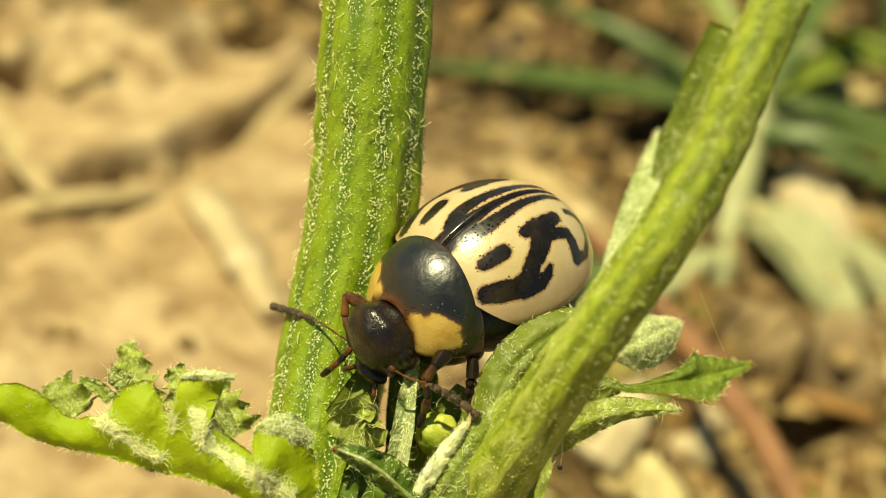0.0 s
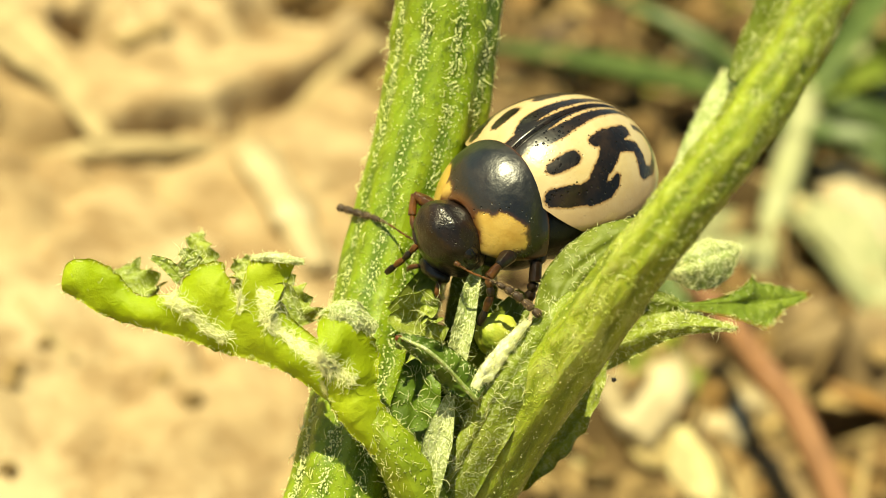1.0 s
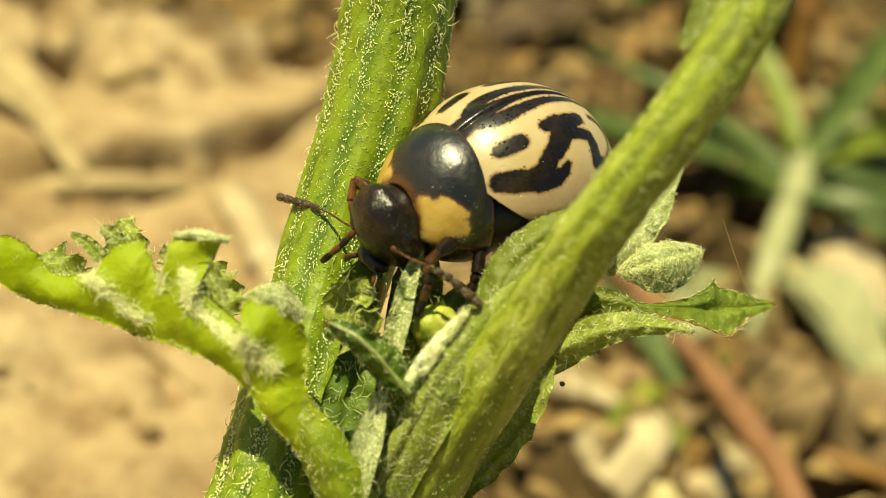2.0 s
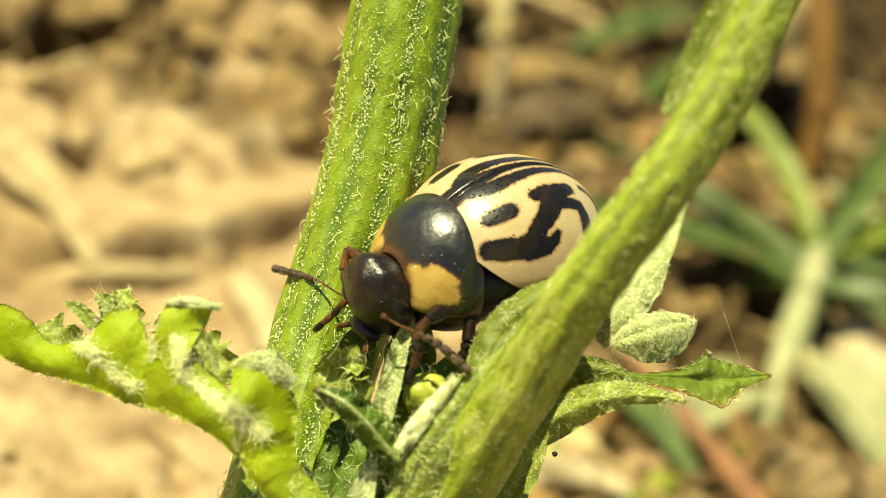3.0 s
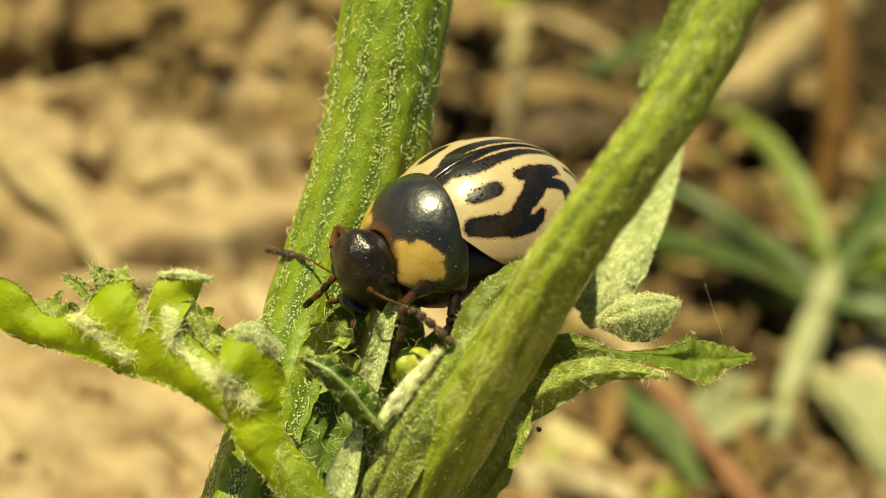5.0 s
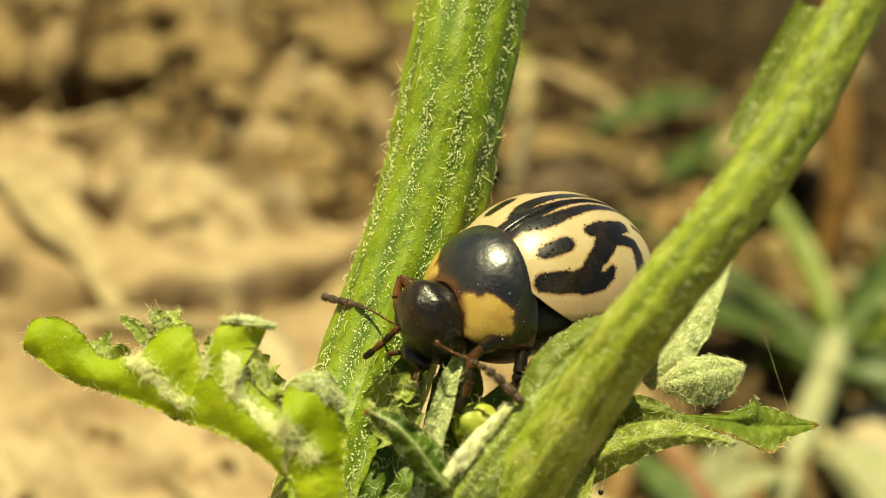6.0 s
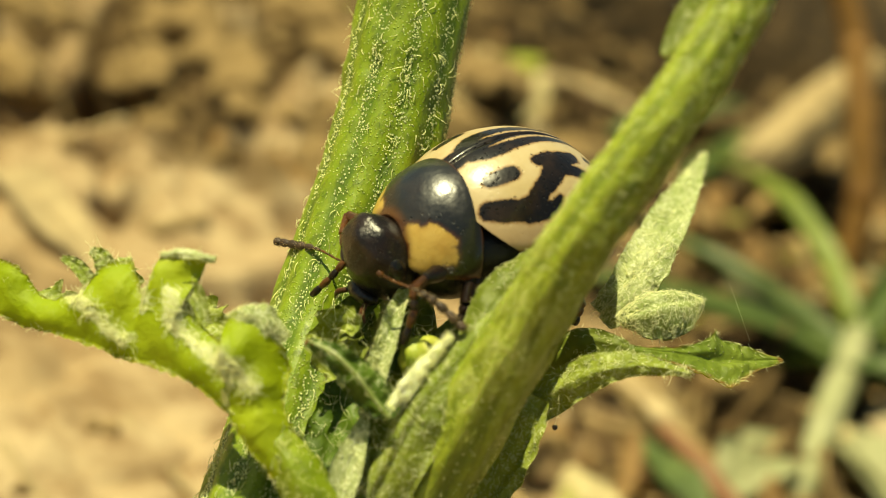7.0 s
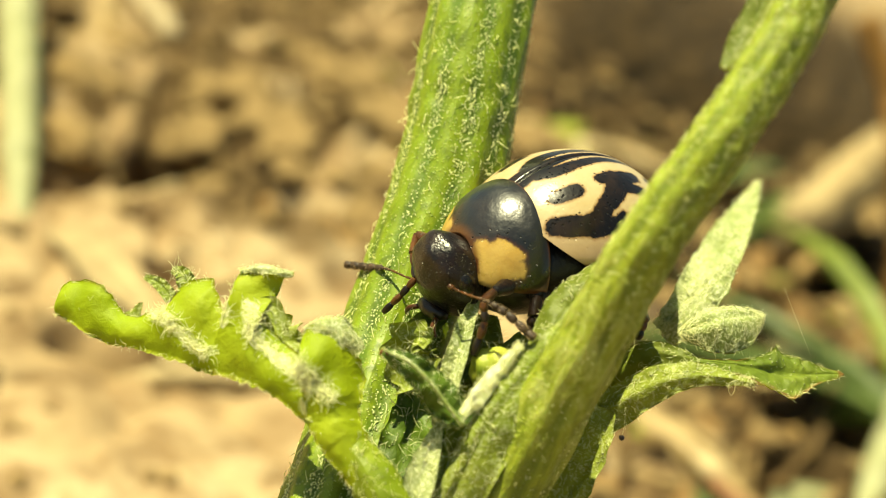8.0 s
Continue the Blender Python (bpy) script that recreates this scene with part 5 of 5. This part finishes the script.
    # Olive, then deep green: crevice shade put into the colour of these two bracts.
    leaf_part("bract", [(0.46, 0.28, 19.17), (0.15, 0.87, 19.83), (0.12, 1.52, 20.58), (0.3, 2.32, 21.36)], [0.47, 0.54, 0.47, 0.19], TOWARD, "olive", "leaf", "downy green bract", cup=0.3, ruffle=0.2, crinkle=0.07, wool=160, wool_len=0.22, seed=23)
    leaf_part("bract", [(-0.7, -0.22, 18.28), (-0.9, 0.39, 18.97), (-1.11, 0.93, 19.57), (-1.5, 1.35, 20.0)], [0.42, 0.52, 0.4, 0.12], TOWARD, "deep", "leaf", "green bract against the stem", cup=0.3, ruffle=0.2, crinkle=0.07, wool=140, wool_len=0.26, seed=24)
    leaf_part("bract", [(0.43, -0.46, 18.12), (0.27, -0.06, 18.86), (0.05, 0.33, 19.41)], [0.35, 0.4, 0.23], TOWARD, "leaf", "leaf", "downy green bract", cup=0.3, ruffle=0.2, crinkle=0.07, wool=140, wool_len=0.22, seed=25)
    leaf_part("bract", [(0.30, -0.80, 17.0), (0.36, -0.55, 18.3), (0.42, -0.28, 19.5), (0.48, 0.0, 20.3), (0.66, 0.36, 21.1), (0.94, 0.80, 21.95), (1.18, 1.25, 22.6)], [(0.20, 0.60), (0.26, 0.60), (0.32, 0.62), (0.36, 0.66), (0.40, 0.62), (0.34, 0.50), (0.20, 0.36)], TOWARD, "leaf", "leaf", "speckled downy leaf base", cup=-0.3, ruffle=0.1, crinkle=0.06, matted=330, patch=0.4, seed=31)
    # Added filler: a dark sheet in place of the shade deep in the fork.
    leaf_part("bract", [(0.15, 0.7, 17.4), (0.05, 1.4, 18.8), (-0.05, 2.1, 19.9), (-0.1, 2.7, 20.7)], [0.7, 0.85, 0.75, 0.25], TOWARD, "deep", "deep", "dark green filler sheet for the shaded gap in the fork", cup=0.3, ruffle=0.15, crinkle=0.08, seed=36)
    leaf_part("bract", [(-0.19, 2.04, 18.94), (-0.49, 2.7, 19.75), (-0.72, 3.23, 20.37), (-0.95, 3.66, 20.83)], [0.48, 0.55, 0.53, 0.31], TOWARD, "olive", "leaf", "upright downy green bract", cup=0.3, ruffle=0.2, crinkle=0.07, wool=200, wool_len=0.2, seed=30)
    for pts, widths, k in (([(-5.98, 1.2, 18.81), (-6.44, 1.82, 19.14), (-6.77, 2.35, 19.36)], [0.55, 0.38, 0.1], 26), ([(-4.77, 1.14, 19.12), (-5.21, 1.57, 19.36), (-5.59, 1.94, 19.52)], [0.54, 0.4, 0.14], 27), ([(-7.25, 1.0, 18.13), (-7.64, 1.34, 18.24), (-8.0, 1.59, 18.24)], [0.55, 0.46, 0.19], 28), ([(-3.8, 0.96, 19.25), (-4.33, 1.33, 19.58), (-4.72, 1.66, 19.68)], [0.47, 0.4, 0.14], 29)):
        leaf_part("leaf_lobe", pts, widths, (0.1, -0.5, 0.86), "leaf", "lime", "crinkled downy leaf lobe", cup=0.4, ruffle=0.4, waves=3, teeth=0.6, crinkle=0.12, wool=30, wool_len=0.12, fringe=110, seed=k)
    leaf_part("bract", [(-0.03, -1.14, 18.2), (-0.24, -0.54, 19.22), (-0.36, 0.07, 19.91)], [0.27, 0.3, 0.09], TOWARD, "woolly", "leaf", "pale woolly bract", cup=0.4, ruffle=0.05, wool=160, seed=15)
    leaf_part("bract", [(-2.02, 1.45, 20.13), (-1.7, 2.13, 20.76), (-1.45, 2.58, 21.04)], [0.24, 0.29, 0.1], TOWARD, "olive", "olive", "green bract", cup=0.4, ruffle=0.05, seed=22)
    leaf_part("bract", [(2.63, 5.1, 21.6), (2.88, 5.62, 22.35), (3.02, 6.7, 22.85), (3.07, 8.19, 23.25), (3.11, 9.75, 23.6), (3.13, 11.0, 24.0)], [0.30, 0.40, 0.54, 0.46, 0.30, 0.04], (-0.3, -0.72, 0.62), "woolly", "leaf", "upright silvery woolly bract", cup=0.28, ruffle=0.10, waves=2.5, crinkle=0.12, wool=500, wool_len=0.13, thin=0.0075, matted=420, patch=0.55, fringe=110, seed=16, rows=50, cols=16)
    leaf_part("bract", [(2.72, 5.0, 21.5), (2.98, 5.25, 22.2), (3.2, 5.7, 22.85), (3.36, 6.1, 23.3)], [0.25, 0.36, 0.32, 0.08], (-0.5, -0.6, 0.6), "woolly", "leaf", "small silvery woolly bract", cup=-0.5, ruffle=0.1, crinkle=0.06, matted=300, felt_len=0.13, seed=32)
    leaf_part("bract", [(2.05, 3.3, 20.4), (2.35, 3.2, 21.3), (2.76, 3.1, 21.85), (3.4, 3.2, 22.05)], [(0.50, 0.45), (0.42, 0.50), (0.30, 0.40), (0.10, 0.12)], TOWARD, "olive", "leaf", "green leaf base behind the branch", cup=0.35, crease=0.5, ruffle=0.15, crinkle=0.08, wool=120, wool_len=0.12, fringe=60, seed=33, cols=16)
    leaf_part("bract", [(3.0, 4.1, 22.1), (3.2, 4.12, 22.3), (3.42, 4.2, 22.45), (3.72, 4.45, 22.62), (4.06, 4.8, 22.72), (4.34, 5.1, 22.78)], [0.12, 0.34, 0.52, 0.60, 0.50, 0.12], (-0.2, -0.62, 0.76), "woolly", "leaf", "rounded young leaf under swirls of white wool", cup=-0.75, ruffle=0.05, crinkle=0.05, matted=650, felt_len=0.15, seed=17, rows=44, cols=18)
    leaf_part("leaf", [(3.30, 3.2, 21.97), (3.84, 3.45, 22.06), (4.53, 3.95, 22.1), (4.9, 4.25, 22.1), (5.17, 4.45, 22.1), (5.32, 4.58, 22.1), (5.58, 4.78, 22.12), (5.72, 4.9, 22.13), (6.36, 5.4, 22.23)], [(0.07, 0.05), (0.07, 0.15), (0.20, 0.39), (0.36, 0.59), (0.63, 0.67), (0.46, 0.58), (0.40, 0.38), (0.31, 0.27), (0.02, 0.02)], (-0.15, -0.6, 0.78), "purpled", "lime", "small angular green leaf with purple edge", cup=0.10, ruffle=0.10, waves=2, crinkle=0.06, fringe=190, seed=18, rows=90, cols=20)
    leaf_part("leaf", [(1.55, 2.55, 19.5), (2.40, 2.5, 20.75), (2.94, 2.5, 21.5), (3.54, 2.6, 21.95), (4.13, 2.8, 22.12), (4.68, 3.0, 22.18)], [(0.34, 0.50), (0.36, 0.44), (0.38, 0.34), (0.32, 0.20), (0.17, 0.14), (0.03, 0.04)], TOWARD, "leaf", "lime", "narrow pale green leaf lobe with woolly fold", cup=0.15, crease=0.55, ruffle=0.10, crinkle=0.07, matted=240, patch=0.5, fringe=150, seed=19, rows=60, cols=16)
    leaf_part("leaf", [(1.72, 0.9, 17.4), (2.10, 1.25, 18.3), (2.36, 1.60, 19.2), (2.45, 2.0, 20.1), (2.40, 2.3, 20.7)], [(0.7, 0.20), (0.8, 0.32), (0.8, 0.30), (0.7, 0.20), (0.5, 0.06)], TOWARD, "leaf", "lime", "thin green wing with frayed edge", cup=0.2, ruffle=0.15, teeth=0.25, tooth_count=7, fringe=110, seed=20)
    leaf_part("leaf", [(1.88, 1.68, 27.86), (1.96, 2.1, 28.42), (2.02, 2.57, 29.29), (2.06, 3.03, 30.35)], [0.08, 0.25, 0.29, 0.27], (-0.4, -0.6, 0.7), "olive", "lime", "narrow green wing along the branch", cup=0.5, ruffle=0.10, waves=2, wool=120, wool_len=0.1, fringe=40, seed=21)
    tube("bract_rim", own([(0.12, -0.28, 20.38), (-0.28, -0.30, 20.62), (-0.74, -0.34, 20.93), (-1.24, -0.38, 21.14), (-1.74, -0.30, 21.10)]), [0.06, 0.045, 0.04, 0.04, 0.025], MAT["woolly"], plant, "pale downy rim of the folded bract", rings=40, sides=10, rough=0.2)
    v, f = blob_data(np.subtract((0.05, 1.20, 20.95), ORIGIN), np.diag((0.46, 0.36, 0.48)), 22, 30, 0.2, 2.0, 3.0)
    mesh_object("flower_bud", v, f, MAT["yellow"], plant, "yellow-green bud with red blush")
    tube("silk_thread", own([(5.56, 5.07, 22.46), (5.05, 5.49, 22.89), (4.55, 5.85, 23.33)]), [0.0015, 0.0016, 0.0012], MAT["wool"], plant, "loose silk thread", rings=10, sides=5)
    tube("silk_thread", own([(2.62, 2.2, 20.95), (2.72, 2.15, 20.62), (2.78, 2.1, 20.36)]), [0.003, 0.003, 0.003], MAT["wool"], plant, "loose silk thread", rings=8, sides=5)
    v, f = blob_data(np.subtract((2.78, 2.1, 20.35), ORIGIN), np.diag((0.055, 0.055, 0.05)), 10, 12, 0.3, 2.0, 4.0)
    mesh_object("speck", v, f, MAT["brownleg"], plant, "dark grain caught on a silk thread")
    v, f = blob_data(np.subtract((-1.72, -0.22, 20.98), ORIGIN), np.diag((0.13, 0.07, 0.09)), 10, 14, 0.5, 2.0, 8.0)
    mesh_object("bract_tip", v, f, MAT["redtip"], plant, "reddish brown withered tip")


young_leaves()


# ---- the beetle ----
beetle = thing("leaf_beetle", "cream and black striped leaf beetle clinging to the stem", "beetle", "", (0.067, 4.45, 22.649))
beetle.matrix_basis = Matrix.Translation(Vector((0.067, 4.45, 22.649)) * MM) @ Matrix(((-0.5891, 0.7860, -0.1877), (-0.7888, -0.6098, -0.0776), (-0.1755, 0.1023, 0.9792))).to_4x4()
SHELL = np.array((2.45, 2.067, 2.109))
# Marks of one wing case as strokes on the unit sphere: forward, outward, up, half width.
MARKS = [
    [(0.68, 0.0, 0.74, 0.115), (0.56, 0.0, 0.83, 0.105), (0.42, 0.0, 0.91, 0.080), (0.20, 0.0, 0.98, 0.048), (0.0, 0.0, 1.0, 0.030), (-0.20, 0.0, 0.98, 0.026), (-0.45, 0.0, 0.89, 0.022), (-0.75, 0.0, 0.66, 0.02)],
    [(0.46, 0.09, 0.88, 0.07), (0.37, 0.15, 0.915, 0.068), (0.27, 0.165, 0.95, 0.062), (0.12, 0.16, 0.98, 0.050), (-0.07, 0.135, 0.99, 0.040), (-0.28, 0.12, 0.95, 0.028), (-0.47, 0.10, 0.88, 0.024), (-0.62, 0.11, 0.78, 0.018)],
    [(0.485, 0.42, 0.76, 0.052), (0.41, 0.44, 0.80, 0.064), (0.32, 0.45, 0.83, 0.066)],
    [(0.57, 0.60, 0.56, 0.075), (0.46, 0.68, 0.58, 0.092), (0.33, 0.74, 0.59, 0.090), (0.21, 0.72, 0.65, 0.075), (0.13, 0.67, 0.73, 0.070), (0.01, 0.60, 0.80, 0.080), (-0.09, 0.50, 0.86, 0.105), (-0.20, 0.42, 0.89, 0.085), (-0.34, 0.38, 0.86, 0.055)],
    [(0.04, 0.42, 0.91, 0.050), (-0.10, 0.41, 0.91, 0.075)],
    [(-0.12, 0.50, 0.86, 0.08), (-0.25, 0.53, 0.81, 0.052), (-0.37, 0.54, 0.75, 0.044), (-0.38, 0.63, 0.68, 0.050), (-0.36, 0.74, 0.57, 0.055)],
    [(-0.36, 0.74, 0.57, 0.050), (-0.51, 0.69, 0.50, 0.034), (-0.65, 0.56, 0.52, 0.024), (-0.71, 0.38, 0.59, 0.024), (-0.64, 0.31, 0.70, 0.028), (-0.55, 0.31, 0.78, 0.024)],
    [(0.28, 0.77, 0.57, 0.085), (0.14, 0.80, 0.59, 0.070), (0.05, 0.79, 0.62, 0.044), (-0.01, 0.75, 0.67, 0.018)],
    [(0.55, 0.80, 0.22, 0.012), (0.24, 0.94, 0.24, 0.02), (-0.20, 0.95, 0.24, 0.025), (-0.55, 0.80, 0.24, 0.03), (-0.85, 0.46, 0.25, 0.03), (-0.96, 0.05, 0.27, 0.03)],
]


def stroke_distance(p, strokes):
    best = np.full(len(p), 9.0)
    for stroke in strokes:
        s = np.array(stroke)
        for a, b in zip(s, s[1:]):
            d = b[:3] - a[:3]
            f = np.clip(((p - a[:3]) @ d) / (d @ d), 0, 1)
            near = a[:3] + f[:, None] * d
            best = np.minimum(best, np.linalg.norm(p - near, axis=1) - (a[3] + f * (b[3] - a[3])))
    return best


def elytron(side):
    rows, cols, floor = 190, 120, 0.25
    pts, kept = [], []
    for row in np.linspace(0.0, 1.0, rows):
        for col in np.linspace(0.0, 1.0, cols):
            a = math.radians(41 + 26 * col**4 + (128.5 - 26 * col**4) * row)
            ring = math.sin(a)
            top = math.acos(min(1.0, floor / ring))
            ph = col * top
            p = np.array([math.cos(a), ring * math.sin(ph), ring * math.cos(ph)])
            kept.append(p)
            dent = 0.018 * math.exp(-(p[1] / 0.018) ** 2) + 0.012 * math.exp(-((ph - top) / 0.06) ** 2)
            swell = 1.0 + 0.014 * math.exp(-((p[0] - 0.62) / 0.12) ** 2) * abs(p[1])
            pts.append(p * SHELL * (swell - dent) + (0, 0.006, 0))
    kept = np.array(kept)
    mark = stroke_distance(kept, MARKS)
    verts = np.array(pts)
    inner = verts.reshape(rows, cols, 3)[:, -1] * (0.95, 0.94, 1.0) - (0, 0, 0.10)
    verts = np.concatenate([verts, inner])
    verts[:, 1] *= side
    faces = []
    n = rows * cols
    for i in range(rows - 1):
        for j in range(cols - 1):
            q = (i * cols + j, i * cols + j + 1, (i + 1) * cols + j + 1, (i + 1) * cols + j)
            faces.append(q if side > 0 else q[::-1])
        q = (i * cols + cols - 1, n + i, n + i + 1, (i + 1) * cols + cols - 1)
        faces.append(q if side > 0 else q[::-1])
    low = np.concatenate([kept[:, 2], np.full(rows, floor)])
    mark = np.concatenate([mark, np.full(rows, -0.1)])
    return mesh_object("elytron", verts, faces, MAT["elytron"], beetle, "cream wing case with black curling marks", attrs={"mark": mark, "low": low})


def pronotum():
    rows, cols = 70, 150
    axes = np.array((1.45, 1.54, 1.66))
    verts, patch, rim = [], [], []
    spots = [((2.48, 0.54, 0.54), 0.26), ((2.28, 0.84, 0.50), 0.38), ((2.40, 0.86, 0.28), 0.38), ((2.46, 0.80, 0.06), 0.32), ((2.12, 1.06, 0.56), 0.22), ((2.12, 1.12, 0.36), 0.25), ((2.34, 0.98, 0.04), 0.28)]
    for i in range(rows):
        v = i / (rows - 1)
        a = math.radians(86 - 61 * v)
        for j in range(cols):
            u = 2 * j / (cols - 1) - 1
            ph = math.radians(94) * u
            p = np.array([math.cos(a), math.sin(a) * math.sin(ph), math.sin(a) * math.cos(ph)]) * axes
            p[0] += 1.40 + 0.08 * u * u
            edge = min(1 - v, v * 1.3 + 0.02, 1 - abs(u))
            p = p - np.array([0, p[1], p[2]]) * 0.035 * math.exp(-(edge / 0.025) ** 2)
            verts.append(p)
            q = np.array([p[0], abs(p[1]), p[2]])
            patch.append(min(np.linalg.norm(q - np.array(c)) - r for c, r in spots))
            rim.append(min((1 - v) * 0.9, (1 - abs(u)) * 1.6, v * 2.2))
    verts = np.array(verts)
    n = rows * cols
    inner = verts.reshape(rows, cols, 3)[-1] * (1, 0.86, 0.86) - (0.06, 0, 0)
    faces = [(i * cols + j, (i + 1) * cols + j, (i + 1) * cols + j + 1, i * cols + j + 1) for i in range(rows - 1) for j in range(cols - 1)]
    faces += [((rows - 1) * cols + j, n + j, n + j + 1, (rows - 1) * cols + j + 1) for j in range(cols - 1)]
    return mesh_object("pronotum", np.concatenate([verts, inner]), faces, MAT["pronotum"], beetle, "glossy black collar shield with yellow side patches", attrs={"patch": patch + [0.5] * cols, "rim": rim + [0.0] * cols})


def limb(name, pts, radii, material, parent, label="", **kw):
    return tube(name, pts, radii, material, parent, label, rings=kw.pop("rings", 14), sides=10, hint=(0.3, 0.2, 1.0), rough=0.08, **kw)


def antenna(pts, label):
    path, _ = spline(pts, 34)
    ob = limb("antenna", [tuple(p) for p in path[:4]], [0.055, 0.06, 0.05, 0.045], MAT["amber"], beetle, label)
    joints = np.linspace(3, 33, 11).astype(int)
    for k, (a, b) in enumerate(zip(joints, joints[1:])):
        r = 0.024 + 0.060 * smooth(3.5, 6.0, k)
        p, q = path[a], path[b]
        mid = [tuple(p + (q - p) * f) for f in (0.0, 0.3, 0.75, 1.0)]
        limb("segment", mid, [r * 0.55, r, r * 1.1, r * 0.6], MAT["amber"] if k < 4 else MAT["antenna"], ob, rings=9)
        if k > 3:
            rng = np.random.default_rng(k)
            out = unit(rng.normal(size=(26, 3)))
            out = unit(out - np.outer(out @ unit(q - p), unit(q - p)))
            root = p + (q - p) * rng.random((26, 1)) + out * r
            hair_part("bristles", arc_hair(root, out + 0.8 * unit(q - p), np.tile(unit(q - p), (26, 1)), rng.uniform(0.03, 0.06, 26), 0.004, 0.6, k, 4), MAT["bristle"], ob, "pale short bristles")
    return ob


def leg(pts, r, dark=True, shin="amber"):
    a = MAT["brownleg"] if dark else MAT["amber"]
    ob = limb("leg", [pts[0], tuple(np.add(pts[0], pts[1]) / 2), pts[1]], [r * 1.25, r * 1.5, r * 0.8], a, beetle, "dark brown jointed leg")
    limb("tibia", [pts[1], tuple(np.add(pts[1], pts[2]) / 2), pts[2]], [r * 0.7, r * 0.85, r * 0.9], MAT[shin], ob, "slender shin")
    for p, q in zip(pts[2:], pts[3:]):
        for f in range(2):
            s, e = np.add(p, np.subtract(q, p) * f / 2), np.add(p, np.subtract(q, p) * (f + 1) / 2)
            limb("tarsus", [tuple(s), tuple((s + e) / 2), tuple(e)], [r * 0.5, r * 0.8, r * 0.55], MAT[shin] if f == 0 else MAT["brownleg"], ob, rings=8)
    return ob


def build_beetle():
    elytron(1)
    elytron(-1)
    pronotum()
    v, f = blob_data((-0.05, 0, 0.10), np.diag((2.30, 1.93, 1.15)), 22, 34)
    mesh_object("abdomen", v, f, MAT["black"], beetle, "black underside")
    v, f = blob_data((1.50, 0.06, -0.28), np.diag((1.10, 1.24, 0.78)), 18, 28)
    mesh_object("thorax", v, f, MAT["black"], beetle, "black breast plates")
    tip = Matrix.Rotation(radians(28), 3, "Y")
    axes = [tuple(tip @ Vector(a)) for a in ((0.66, 0, 0), (0, 0.81, 0), (0, 0, 0.98))]
    v, f = blob_data((2.90, 0, -0.14), axes, 34, 46, 0.06, 2.2)
    head = mesh_object("head", v, f, MAT["face"], beetle, "shiny black bowed head")
    for side in (1, -1):
        v, f = blob_data((2.96, side * 0.68, -0.06), [tuple(tip @ Vector(a)) for a in ((0.20, 0, 0), (0, 0.20, 0), (0, 0, 0.30))], 14, 20)
        mesh_object("eye", v, f, MAT["eye"], head, "black faceted eye")
    v, f = blob_data((3.18, 0, -0.86), np.diag((0.26, 0.42, 0.20)), 12, 18, 0.1, 2.0)
    mesh_object("mouth", v, f, MAT["brownleg"], head, "dark brown mouthparts")
    for side in (1, -1):
        limb("palp", [(3.26, side * 0.28, -0.92), (3.46, side * 0.45, -1.02), (3.44, side * 0.55, -1.2)], [0.05, 0.06, 0.035], MAT["amber"], head, "amber feeler")
    near = antenna([(3.45, 0.82, 0.03), (3.37, 1.24, 0.05), (3.15, 1.66, 0.04), (2.91, 2.07, -0.09), (2.61, 2.57, -0.41)], "dark beaded antenna with amber base")
    far = antenna([(3.29, -0.37, -0.4), (3.28, -0.91, -0.57), (3.29, -1.68, -0.71), (3.37, -2.4, -0.96), (3.5, -3.04, -1.16)], "dark beaded antenna with amber base")
    leg([(2.0, 1.04, -0.0), (2.75, 1.34, 0.04), (3.03, 1.4, -0.1), (3.06, 1.58, -0.44), (3.25, 1.61, -1.11)], 0.12)
    leg([(2.8, -0.69, 0.14), (2.98, -1.18, 0.24), (3.21, -0.91, -0.04), (3.48, -0.32, -0.3), (3.68, -0.45, -0.69), (3.91, -0.69, -1.15)], 0.10, False)
    leg([(1.40, 1.10, -0.25), (1.78, 1.45, -0.18), (1.95, 1.68, -0.48), (2.1, 1.75, -0.85)], 0.16, True, "brownleg")
    leg([(0.9, -1.2, 0.0), (1.2, -2.0, -0.1), (1.3, -2.25, -0.7), (1.4, -2.3, -1.1)], 0.12)
    leg([(0.0, 1.2, 0.0), (-0.3, 1.9, -0.1), (-0.6, 2.1, -0.8), (-0.5, 2.1, -1.2)], 0.13)
    leg([(0.0, -1.2, 0.0), (-0.3, -1.9, -0.2), (-0.6, -2.1, -0.8), (-0.6, -2.2, -1.2)], 0.13)
    return near, far


near_antenna, far_antenna = build_beetle()


def motions():
    camera_path()


motions()
